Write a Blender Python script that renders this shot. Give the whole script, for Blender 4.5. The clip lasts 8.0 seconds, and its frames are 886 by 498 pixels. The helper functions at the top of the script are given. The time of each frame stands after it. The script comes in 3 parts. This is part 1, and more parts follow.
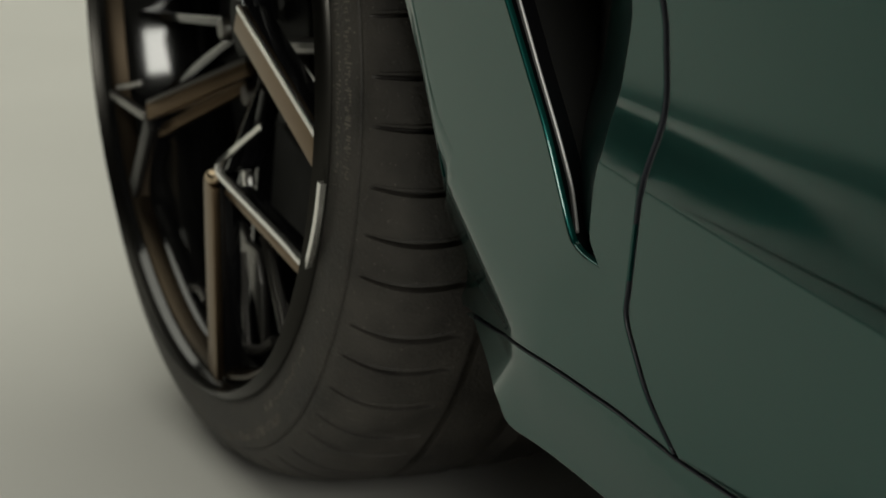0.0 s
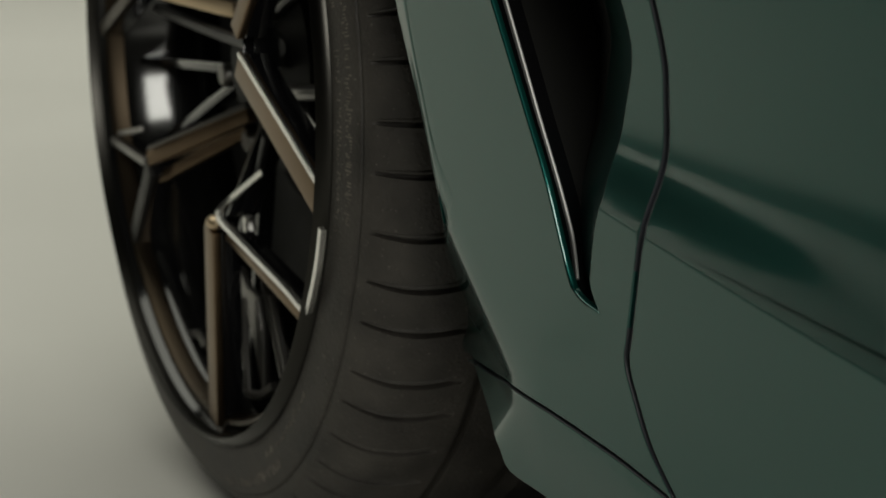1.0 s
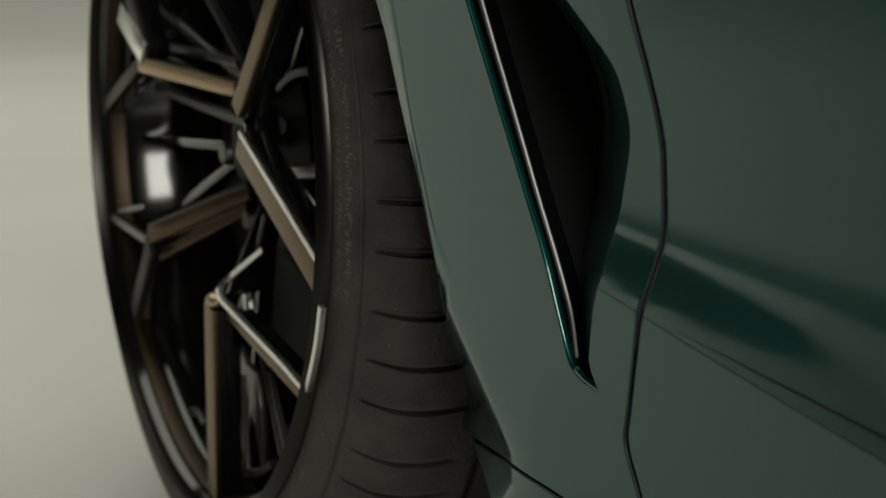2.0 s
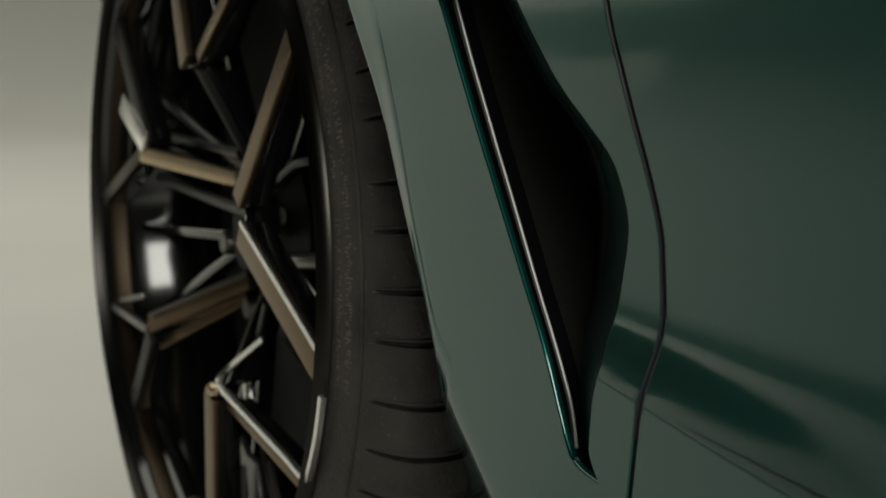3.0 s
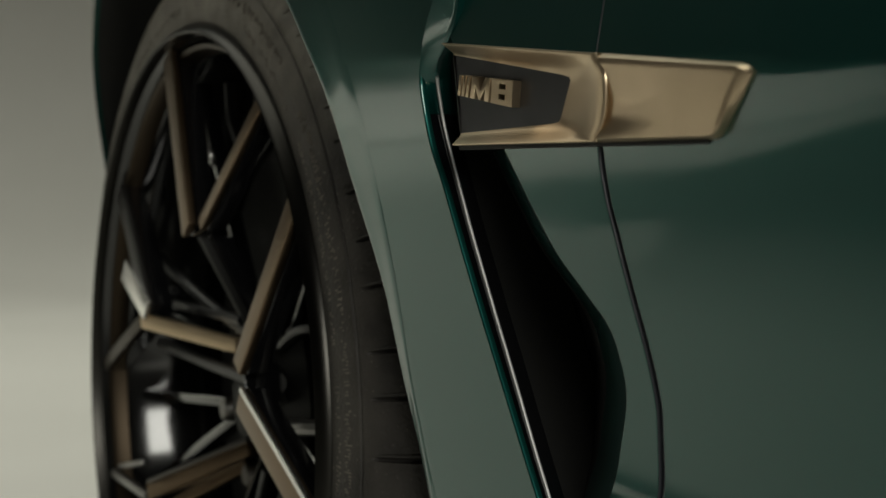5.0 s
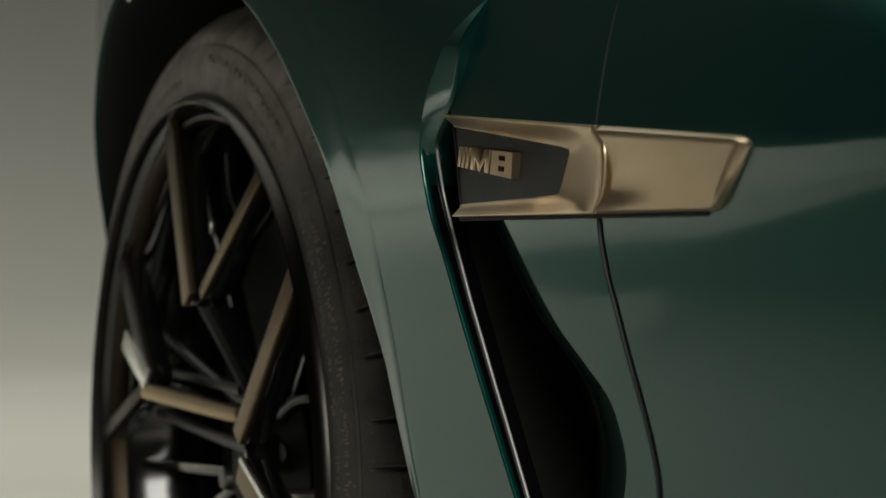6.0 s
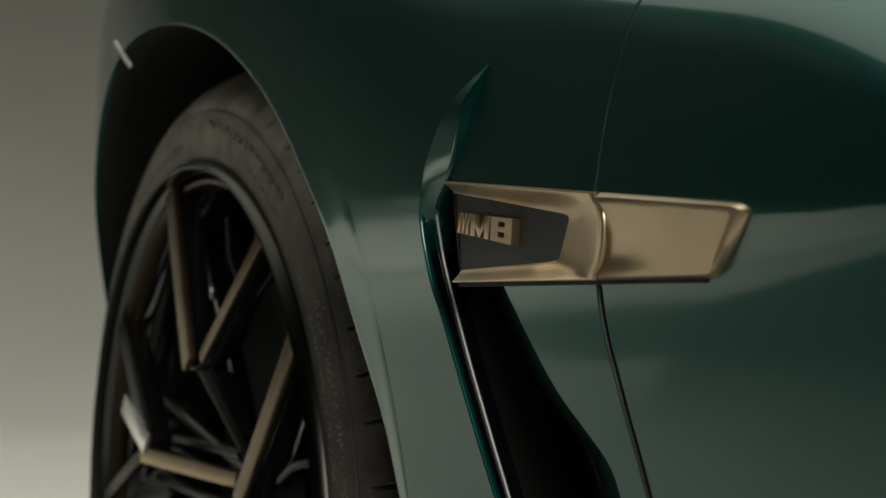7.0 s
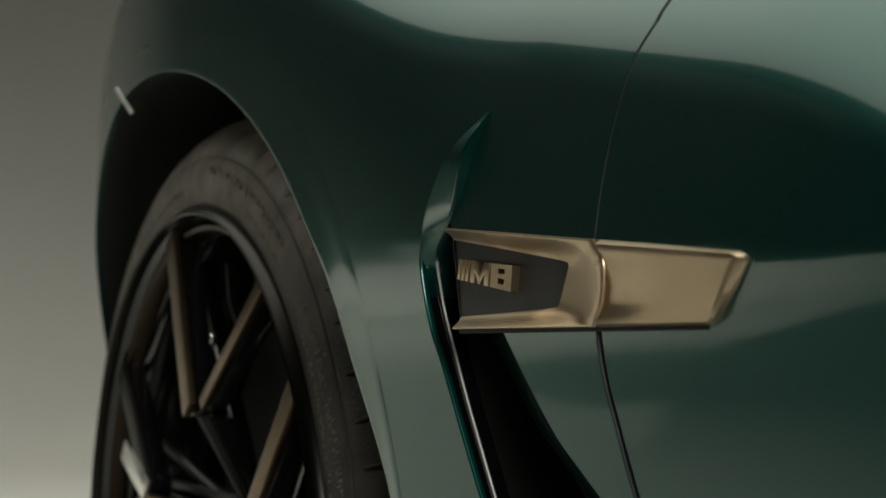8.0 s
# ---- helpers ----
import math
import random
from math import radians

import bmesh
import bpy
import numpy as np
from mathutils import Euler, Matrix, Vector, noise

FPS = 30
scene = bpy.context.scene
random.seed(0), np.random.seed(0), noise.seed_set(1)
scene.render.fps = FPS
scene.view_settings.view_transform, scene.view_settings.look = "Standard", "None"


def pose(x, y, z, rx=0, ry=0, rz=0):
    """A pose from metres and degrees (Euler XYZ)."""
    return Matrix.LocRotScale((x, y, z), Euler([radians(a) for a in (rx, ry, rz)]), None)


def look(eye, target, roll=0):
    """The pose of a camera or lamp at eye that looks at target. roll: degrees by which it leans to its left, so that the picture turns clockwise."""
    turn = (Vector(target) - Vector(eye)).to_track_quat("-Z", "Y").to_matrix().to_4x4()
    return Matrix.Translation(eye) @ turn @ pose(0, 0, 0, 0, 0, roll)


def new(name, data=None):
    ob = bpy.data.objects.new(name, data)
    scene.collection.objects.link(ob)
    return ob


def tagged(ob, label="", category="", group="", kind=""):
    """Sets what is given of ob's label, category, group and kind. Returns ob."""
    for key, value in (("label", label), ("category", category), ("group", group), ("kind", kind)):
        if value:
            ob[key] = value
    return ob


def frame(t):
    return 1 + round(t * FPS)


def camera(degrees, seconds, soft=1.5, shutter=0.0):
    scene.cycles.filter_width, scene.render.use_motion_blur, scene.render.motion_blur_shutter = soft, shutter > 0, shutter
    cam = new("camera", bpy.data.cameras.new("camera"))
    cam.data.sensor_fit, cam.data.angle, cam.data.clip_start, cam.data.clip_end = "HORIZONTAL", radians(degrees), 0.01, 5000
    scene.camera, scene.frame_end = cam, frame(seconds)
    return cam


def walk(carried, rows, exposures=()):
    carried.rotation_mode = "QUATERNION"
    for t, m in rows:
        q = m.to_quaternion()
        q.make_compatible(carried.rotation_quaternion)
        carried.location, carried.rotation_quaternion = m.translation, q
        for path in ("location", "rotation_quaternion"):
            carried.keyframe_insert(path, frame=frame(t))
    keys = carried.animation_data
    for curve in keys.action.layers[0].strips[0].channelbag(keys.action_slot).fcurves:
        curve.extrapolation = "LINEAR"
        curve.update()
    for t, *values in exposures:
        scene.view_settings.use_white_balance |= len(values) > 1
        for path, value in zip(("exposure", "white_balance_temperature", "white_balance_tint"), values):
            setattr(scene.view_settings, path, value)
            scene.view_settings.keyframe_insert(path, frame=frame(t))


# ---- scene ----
cam = camera(26.0, 8.0, soft=1.5)
EYE = 0.4833
ROWS = [
    (0.0, -0.0000, 0.0000, 0.0000, 0.000, -13.349, 0.000),
    (0.5, 0.0000, -0.0006, 0.0010, -0.003, -12.901, 0.045),
    (1.0, -0.0004, -0.0013, 0.0022, -0.019, -12.072, 0.062),
    (2.5, 0.0001, -0.0057, 0.0048, -0.005, -8.505, 0.015),
    (3.0, 0.0001, -0.0075, 0.0062, -0.009, -7.207, 0.046),
    (3.5, 0.0000, -0.0090, 0.0066, -0.014, -5.941, 0.045),
    (4.0, 0.0001, -0.0112, 0.0071, -0.010, -4.557, 0.008),
    (4.5, 0.0004, -0.0137, 0.0079, -0.003, -3.387, -0.040),
    (6.0, 0.0006, -0.0183, 0.0106, 0.005, -0.294, -0.078),
    (6.5, 0.0004, -0.0196, 0.0120, -0.005, 0.589, -0.020),
    (7.0, 0.0002, -0.0210, 0.0128, -0.019, 1.537, -0.031),
    (7.5, 0.0003, -0.0225, 0.0135, -0.018, 2.317, -0.035),
    (8.0, -0.0000, -0.0239, 0.0139, -0.030, 2.860, -0.039),
]
walk(cam, [(t, pose(x, y, z + EYE, 90 + pitch, roll, yaw)) for t, x, y, z, yaw, pitch, roll in ROWS])
cam.data.dof.use_dof, cam.data.dof.focus_distance, cam.data.dof.aperture_fstop = True, 0.95, 11.0

from mathutils.geometry import delaunay_2d_cdt

# ---- world and lights: a closed studio, a large softbox over the car, a dim one beside it, an added gridded one over the cloth ----
world = bpy.data.worlds.new("world")
scene.world = world
world.use_nodes = True
world.node_tree.nodes["Background"].inputs[0].default_value = (0.5, 0.55, 0.6, 1)
world.node_tree.nodes["Background"].inputs[1].default_value = 0.01


def softbox(name, eye, target, w, h, watts, tint):
    lamp = bpy.data.lights.new(name, "AREA")
    lamp.shape, lamp.size, lamp.size_y, lamp.energy, lamp.color = "RECTANGLE", w, h, watts, tint
    lamp.spread = radians(140)
    ob = new(name, lamp)
    ob.matrix_world = look(eye, target)
    return ob


softbox("overhead_softbox", (0.55, 4.2, 4.6), (0.55, 4.2, 0), 4.1, 6.8, 92, (0.98, 0.98, 0.85))
softbox("overhead_fill_softbox", (-3.35, 4.2, 4.6), (-3.35, 4.2, 0), 3.65, 6.8, 78, (0.98, 0.98, 0.85))
# added lamp, out of view: brightens the wall cloth that the paint reflects
grid = softbox("added_cloth_softbox", (-7.1, 4.7, 4.95), (-7.2, 4.7, 0), 1.6, 4.4, 52, (0.98, 0.98, 0.85))
grid.data.spread = radians(58)
softbox("rear_softbox", (0.85, -2.1, 1.42), (-0.28, 1.45, 0.3), 1.5, 1.05, 25.0, (1.0, 0.99, 0.90))


# ---- materials ----
def material(name, base, rough=0.5, metal=0.0, coat=0.0, coat_rough=0.03, spec=0.5):
    m = bpy.data.materials.new(name)
    m.use_nodes = True
    b = m.node_tree.nodes["Principled BSDF"]
    b.inputs["Base Color"].default_value = (*base, 1)
    b.inputs["Roughness"].default_value = rough
    b.inputs["Metallic"].default_value = metal
    b.inputs["Coat Weight"].default_value = coat
    b.inputs["Coat Roughness"].default_value = coat_rough
    b.inputs["Specular IOR Level"].default_value = spec
    return m


def wear(m, scale, low, high, detail=5.0, bump=0.0, bump_scale=None, rough=None):
    """Varies the colour between two shades, and the relief, with noise at a real-world scale."""
    n, l = m.node_tree.nodes, m.node_tree.links
    b = n["Principled BSDF"]
    co = n.new("ShaderNodeTexCoord")
    tex = n.new("ShaderNodeTexNoise")
    tex.inputs["Scale"].default_value, tex.inputs["Detail"].default_value = scale, detail
    l.new(co.outputs["Object"], tex.inputs["Vector"])
    ramp = n.new("ShaderNodeValToRGB")
    ramp.color_ramp.elements[0].position, ramp.color_ramp.elements[1].position = 0.3, 0.7
    ramp.color_ramp.elements[0].color, ramp.color_ramp.elements[1].color = (*low, 1), (*high, 1)
    l.new(tex.outputs["Fac"], ramp.inputs["Fac"])
    l.new(ramp.outputs["Color"], b.inputs["Base Color"])
    if rough:
        r = n.new("ShaderNodeMapRange")
        r.inputs["To Min"].default_value, r.inputs["To Max"].default_value = rough
        l.new(tex.outputs["Fac"], r.inputs["Value"])
        l.new(r.outputs["Result"], b.inputs["Roughness"])
    if bump:
        fine = n.new("ShaderNodeTexNoise")
        fine.inputs["Scale"].default_value, fine.inputs["Detail"].default_value = bump_scale or scale * 8, 3.0
        l.new(co.outputs["Object"], fine.inputs["Vector"])
        bp = n.new("ShaderNodeBump")
        bp.inputs["Strength"].default_value, bp.inputs["Distance"].default_value = bump, 0.001
        l.new(fine.outputs["Fac"], bp.inputs["Height"])
        l.new(bp.outputs["Normal"], b.inputs["Normal"])
    return m


PAINT = material("green_metallic_paint", (0.003, 0.078, 0.066), 0.34, 0.8, 0.9, 0.075)
PAINT.node_tree.nodes["Principled BSDF"].inputs["Coat IOR"].default_value = 1.60
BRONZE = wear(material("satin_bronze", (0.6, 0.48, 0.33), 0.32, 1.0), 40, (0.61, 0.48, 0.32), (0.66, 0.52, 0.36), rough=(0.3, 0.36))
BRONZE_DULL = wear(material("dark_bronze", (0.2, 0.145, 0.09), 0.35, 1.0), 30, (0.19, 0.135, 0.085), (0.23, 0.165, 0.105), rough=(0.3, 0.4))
BLACK = material("gloss_black", (0.006, 0.006, 0.007), 0.12, 0.0, 1.0, 0.03)
SATIN = material("barrel_black", (0.008, 0.008, 0.008), 0.1, spec=0.9)
PLASTIC = material("black_plastic", (0.018, 0.018, 0.017), 0.6, spec=0.25)
CHROME = material("bright_metal", (0.92, 0.91, 0.88), 0.26, 1.0)
# darker copy of the wheel's bronze, with shade in its base colour
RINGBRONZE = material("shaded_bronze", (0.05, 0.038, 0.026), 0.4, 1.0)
# near-black grey that paints shade onto the turned-in panel edges
GAPSHADE = material("gap_shade", (0.03, 0.033, 0.04), 0.4, spec=0.4)
GAPSTRIP = material("gap_strip_grey", (0.24, 0.255, 0.29), 0.5, spec=0.4)
LIPBLACK = material("dark_turned_metal", (0.04, 0.0385, 0.035), 0.3, 1.0)
TRIM = material("brushed_aluminium", (0.9, 0.89, 0.87), 0.5, 0.7)
ARMGREY = material("satin_dark_grey", (0.022, 0.021, 0.020), 0.45, 0.2, spec=0.25)
DARKGREY = material("dark_grey_gloss", (0.008, 0.008, 0.009), 0.36, 0.0, 0.12)
DISC = wear(material("dark_disc", (0.03, 0.03, 0.03), 0.5, 0.8), 30, (0.02, 0.02, 0.02), (0.04, 0.04, 0.04))
WHITETICK = material("white_gloss", (0.75, 0.74, 0.70), 0.3, 0.0, 0.5)
STEEL = material("grey_steel", (0.20, 0.193, 0.185), 0.35, 1.0)
GREYPLATE = wear(material("dark_grey_plate", (0.05, 0.05, 0.055), 0.3, 0.6), 60, (0.045, 0.045, 0.05), (0.06, 0.06, 0.065))
WORNRUBBER = wear(material("rubbed_tyre_letters", (0.10, 0.085, 0.068), 0.5), 60, (0.08, 0.07, 0.058), (0.20, 0.175, 0.147), rough=(0.4, 0.6))
RUBBER = wear(material("tyre_rubber", (0.045, 0.04, 0.036), 0.55), 30, (0.026, 0.023, 0.0203), (0.068, 0.061, 0.053), detail=9.0, bump=0.9, bump_scale=420, rough=(0.45, 0.7))


def lit_and_dusty(m):
    """Light painted as pale dusty patches on the upper part of the tyre, and fine flecks all over."""
    n, l = m.node_tree.nodes, m.node_tree.links
    b = n["Principled BSDF"]
    under = b.inputs["Base Color"].links[0].from_socket
    co = n.new("ShaderNodeTexCoord")
    patch, fleck, sep, rise = n.new("ShaderNodeTexNoise"), n.new("ShaderNodeTexNoise"), n.new("ShaderNodeSeparateXYZ"), n.new("ShaderNodeMapRange")
    patch.inputs["Scale"].default_value, patch.inputs["Detail"].default_value = 45, 6
    fleck.inputs["Scale"].default_value, fleck.inputs["Detail"].default_value = 420, 2
    for tex in (patch, fleck):
        l.new(co.outputs["Object"], tex.inputs["Vector"])
    l.new(co.outputs["Object"], sep.inputs[0])
    l.new(sep.outputs["Z"], rise.inputs["Value"])
    # height and radius put the light on the upper shoulder into the colour
    rise.inputs["From Min"].default_value, rise.inputs["From Max"].default_value, rise.inputs["To Max"].default_value = 0.17, 0.34, 1.5
    flat, far, band, scaled = n.new("ShaderNodeCombineXYZ"), n.new("ShaderNodeVectorMath"), n.new("ShaderNodeMapRange"), n.new("ShaderNodeMath")
    far.operation, scaled.operation = "LENGTH", "MULTIPLY"
    l.new(sep.outputs["X"], flat.inputs["X"])
    l.new(sep.outputs["Z"], flat.inputs["Z"])
    l.new(flat.outputs[0], far.inputs[0])
    l.new(far.outputs["Value"], band.inputs["Value"])
    band.inputs["From Min"].default_value, band.inputs["From Max"].default_value = 0.303, 0.312
    band.inputs["To Min"].default_value, band.inputs["To Max"].default_value = 0.75, 1.5
    l.new(band.outputs["Result"], scaled.inputs[0])
    l.new(rise.outputs["Result"], scaled.inputs[1])
    mul = n.new("ShaderNodeMath")
    mul.operation = "MULTIPLY"
    l.new(scaled.outputs[0], mul.inputs[0])
    l.new(patch.outputs["Fac"], mul.inputs[1])
    spot = n.new("ShaderNodeMapRange")
    spot.inputs["From Min"].default_value, spot.inputs["From Max"].default_value, spot.inputs["To Max"].default_value = 0.68, 0.80, 0.28
    l.new(fleck.outputs["Fac"], spot.inputs["Value"])
    both = n.new("ShaderNodeMath")
    both.operation = "MAXIMUM"
    l.new(mul.outputs[0], both.inputs[0])
    l.new(spot.outputs["Result"], both.inputs[1])
    mix = n.new("ShaderNodeMix")
    mix.data_type = "RGBA"
    l.new(both.outputs[0], mix.inputs["Factor"])
    l.new(under, mix.inputs[6])
    mix.inputs[7].default_value = (0.60, 0.555, 0.47, 1)
    l.new(mix.outputs[2], b.inputs["Base Color"])


lit_and_dusty(RUBBER)
STUDIO = wear(material("studio_paint", (0.6, 0.59, 0.555), 0.7), 1.2, (0.66, 0.652, 0.616), (0.70, 0.692, 0.656), bump=0.1, bump_scale=300)
CURTAIN = wear(material("black_cloth", (0.06, 0.06, 0.058), 0.9, spec=0.1), 3, (0.05, 0.05, 0.048), (0.07, 0.07, 0.067))
BANDWHITE = wear(material("added_white_cloth", (0.8, 0.79, 0.75), 0.6), 1.5, (0.83, 0.82, 0.78), (0.89, 0.88, 0.84), bump=0.1, bump_scale=200)
# added sheet out of view: its graded colour stands in for shade on the door
GRADED_GREY = wear(material("graded_grey_sheet", (0.15, 0.147, 0.14), 0.95, spec=0.1), 6, (0.14, 0.137, 0.130), (0.19, 0.187, 0.18), bump=0.6, bump_scale=250)


def fade_to_floor(m):
    """Grades the sheet from grey to the floor's tone, painting a soft dark reflection (object space: y points to the
    car).
    """
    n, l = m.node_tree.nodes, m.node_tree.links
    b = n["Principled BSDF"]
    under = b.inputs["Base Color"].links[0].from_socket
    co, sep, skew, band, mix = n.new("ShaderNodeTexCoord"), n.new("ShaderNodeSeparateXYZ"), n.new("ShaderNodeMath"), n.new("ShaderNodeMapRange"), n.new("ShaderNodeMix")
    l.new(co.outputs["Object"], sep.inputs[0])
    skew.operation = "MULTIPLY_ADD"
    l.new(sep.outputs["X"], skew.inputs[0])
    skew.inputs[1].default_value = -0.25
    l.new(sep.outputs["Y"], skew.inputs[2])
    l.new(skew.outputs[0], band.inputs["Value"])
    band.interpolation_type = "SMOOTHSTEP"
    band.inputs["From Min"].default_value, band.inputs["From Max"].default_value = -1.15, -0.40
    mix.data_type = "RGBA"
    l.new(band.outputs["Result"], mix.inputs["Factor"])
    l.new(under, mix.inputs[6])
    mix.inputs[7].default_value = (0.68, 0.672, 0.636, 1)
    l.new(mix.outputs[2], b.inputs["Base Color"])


fade_to_floor(GRADED_GREY)
DARKWALL = wear(material("dark_ceiling_paint", (0.03, 0.03, 0.03), 0.8), 1.0, (0.025, 0.025, 0.025), (0.035, 0.035, 0.035))


# ---- mesh helpers ----
def finish(bm, name, mat, parent=None, smooth=35.0):
    bmesh.ops.recalc_face_normals(bm, faces=bm.faces)
    me = bpy.data.meshes.new(name)
    bm.to_mesh(me)
    bm.free()
    me.materials.append(mat)
    for p in me.polygons:
        p.use_smooth = True
    if smooth:
        me.set_sharp_from_angle(angle=radians(smooth))
    ob = new(name, me)
    if parent is not None:
        ob.parent = parent
    return ob


def part(name, bm, mat, parent, label=""):
    ob = finish(bm, name, mat, parent)
    if label:
        ob["label"] = label
    return ob


def curve(points, n=10):
    """A smooth line through a few control points."""
    p = [Vector(q) for q in points]
    out = []
    for i in range(len(p) - 1):
        a, b, c, d = p[max(i - 1, 0)], p[i], p[i + 1], p[min(i + 2, len(p) - 1)]
        for k in range(n):
            t = k / n
            out.append(0.5 * (2 * b + (c - a) * t + (2 * a - 5 * b + 4 * c - d) * t * t + (3 * b - a - 3 * c + d) * t ** 3))
    out.append(p[-1])
    return out


def resample(line, n):
    """n points at even steps along a line."""
    s = [0.0]
    for a, b in zip(line, line[1:]):
        s.append(s[-1] + (b - a).length)
    out, j = [], 0
    for k in range(n):
        want = s[-1] * k / (n - 1)
        while j < len(s) - 2 and s[j + 1] < want:
            j += 1
        t = (want - s[j]) / max(s[j + 1] - s[j], 1e-9)
        out.append(line[j].lerp(line[j + 1], min(max(t, 0), 1)))
    return out


def loft(lines, closed=False):
    """A sheet through lines of equal length."""
    bm = bmesh.new()
    rows = [[bm.verts.new(p) for p in line] for line in lines]
    for a, b in zip(rows, rows[1:]):
        m = len(a)
        for i in range(m if closed else m - 1):
            bm.faces.new((a[i], a[(i + 1) % m], b[(i + 1) % m], b[i]))
    return bm


def tube(line, r, sides=8, closed=False):
    bm = bmesh.new()
    rings, m = [], len(line)
    for i, p in enumerate(line):
        d = (line[(i + 1) % m if closed else min(i + 1, m - 1)] - line[(i - 1) % m if closed else max(i - 1, 0)]).normalized()
        u = d.orthogonal().normalized() if i == 0 else (u - d * u.dot(d)).normalized()
        w = d.cross(u)
        rings.append([bm.verts.new(p + r * (math.cos(a) * u + math.sin(a) * w)) for a in (2 * math.pi * k / sides for k in range(sides))])
    for i in range(m if closed else m - 1):
        a, b = rings[i], rings[(i + 1) % m]
        for k in range(sides):
            bm.faces.new((a[k], a[(k + 1) % sides], b[(k + 1) % sides], b[k]))
    if not closed:
        bm.faces.new(rings[0][::-1]), bm.faces.new(rings[-1])
    return bm


def prism(outline, direction, bevel=0.0, segments=2):
    """A solid with the outline as one face, pushed along direction, with rounded edges."""
    bm = bmesh.new()
    f = bm.faces.new([bm.verts.new(p) for p in outline])
    ext = bmesh.ops.extrude_face_region(bm, geom=[f])
    bmesh.ops.translate(bm, verts=[v for v in ext["geom"] if isinstance(v, bmesh.types.BMVert)], vec=direction)
    bmesh.ops.recalc_face_normals(bm, faces=bm.faces)
    if bevel:
        bmesh.ops.bevel(bm, geom=list(bm.edges), offset=bevel, segments=segments, affect="EDGES", profile=0.6)
    return bm


# ---- the car's side: x runs rearward from the hub, y inward, z up ----
CAR_TURN, WHEEL_TURN, HUB_UP, LOADED = 28.0, 24.64, 0.346, 0.3282
HUB = Vector((-0.1799, 1.3474, -0.018))
car = new("car")
car.matrix_world = pose(*HUB, 0, 0, CAR_TURN - 90)
tagged(car, "dark green metallic sports car with satin bronze trim", "car")


def crease(x):
    return 0.574 - 0.057 * (x - 0.32)


def ease(a, b, v):
    """A soft step from 0 at a to 1 at b."""
    t = min(max((v - a) / (b - a), 0.0), 1.0)
    return t * t * (3 - 2 * t)


def corner(z):
    """Where the panel behind the wheel begins to roll in."""
    return 0.383 + 1.0 * max(0.32 - max(z, 0.237), 0.0) - 0.3 * max(z - 0.32, 0.0) - 0.9 * max(0.222 - z, 0.0)


def ledge_line(x):
    """Height of the sharp lower edge of the ledge on the door."""
    return 0.3305 - 0.18 * (x - 0.6) + 0.10 * (x - 0.6) ** 2


def ledge(x, z):
    """A hollow ledge from the vent along the door: sharp below, fading softly above."""
    foot = ledge_line(x)
    tall = 0.0355 + 0.10 * (x - 0.6)
    v = (z - foot) / tall
    if v <= 0 or x < 0.524:
        return 0.0
    shelf = 0.255 + 0.10 * (x - 0.6)
    hollow = 0.345 - 0.75 * max(x - 0.6, 0.0)
    knots = ((0.0, 0.0), (0.02, shelf), (min(0.22 + 2.4 * max(x - 0.6, 0.0), 0.46), shelf), (0.50, hollow), (0.62, hollow), (1.0, 0.17), (1.3, 0.0))
    area = 0.0
    for (a, p), (b, q) in zip(knots, knots[1:]):
        t = min(max(v - a, 0.0), b - a)
        area += p * t + (q - p) / (b - a) * t * t / 2
    full = sum((b - a) * (p + q) / 2 for (a, p), (b, q) in zip(knots, knots[1:]))
    return ease(0.524, 0.543, x) * tall * (area - full * ease(0.9, 4.6, v))


def seam_line(x):
    """Height of the seam between the panels and the skirt."""
    return 0.2340 - 0.118 * max(x - 0.475, 0.0) - 0.55 * max(x - 0.475, 0.0) ** 2 + 0.35 * max(x - 0.62, 0.0) ** 2


def side(x, z):
    """The depth of the painted side at a place along and above the ground."""
    u = z - crease(x)
    low = -0.03
    for a, b, p, q in ((0.0, 0.035, 0.05, 0.07), (0.035, 0.065, 0.07, 0.098), (0.065, 0.11, 0.098, 0.115), (0.11, 0.15, 0.115, 0.080), (0.15, 0.60, 0.080, 0.0)):
        t = min(max(-u - a, 0.0), b - a)
        low += p * t + (q - p) / (b - a) * t * t / 2
    turn = min(max(0.095 - 0.13 * (x - 0.39) - 1.4 * max(x - 0.66, 0.0) ** 2 + 0.9 * max(0.44 - x, 0.0) ** 2, 0.0), 0.2)
    over = max(u - turn, 0.0)
    up = -0.03 + 0.14 * u + 0.3 * u * u + 6.0 * over * over
    near = math.hypot(x, z - HUB_UP)
    flare = 1 - ease(0.39, 0.60, near)
    up += (-0.03 + 6.0 * over * over - up) * flare
    y = low + (up - low) * ease(-0.004, 0.004, u)
    y += ledge(x, z) + 0.03 * max(ledge_line(x) - z, 0.0) * ease(0.57, 0.80, x)
    # the lower rear corner of the arch rolls in
    gone = corner(z) - x
    if z < 0.45 and gone > -0.0225:
        y += 0.185 * (gone + math.hypot(gone, 0.008) - 0.0014)
    # the foot of the panels flares out a little above the skirt
    rise = min(max((z - seam_line(x)) / 0.060, 0.0), 1.0)
    y -= 0.0030 * (1 - rise) ** 2 * ease(0.44, 0.50, x) * (1 - ease(0.62, 0.75, x)) * (1 - ease(0.0, 0.05, seam_line(x) - z))
    return y + 0.55 * min(x - 0.02, 0.0) ** 2


def slope(x, z):
    e = 0.0008
    return Vector((-(side(x + e, z) - side(x - e, z)) / (2 * e), 1.0, -(side(x, z + e) - side(x, z - e)) / (2 * e))).normalized() * -1


def on_side(x, z, lift=0.0):
    return Vector((x, side(x, z) - lift, z))


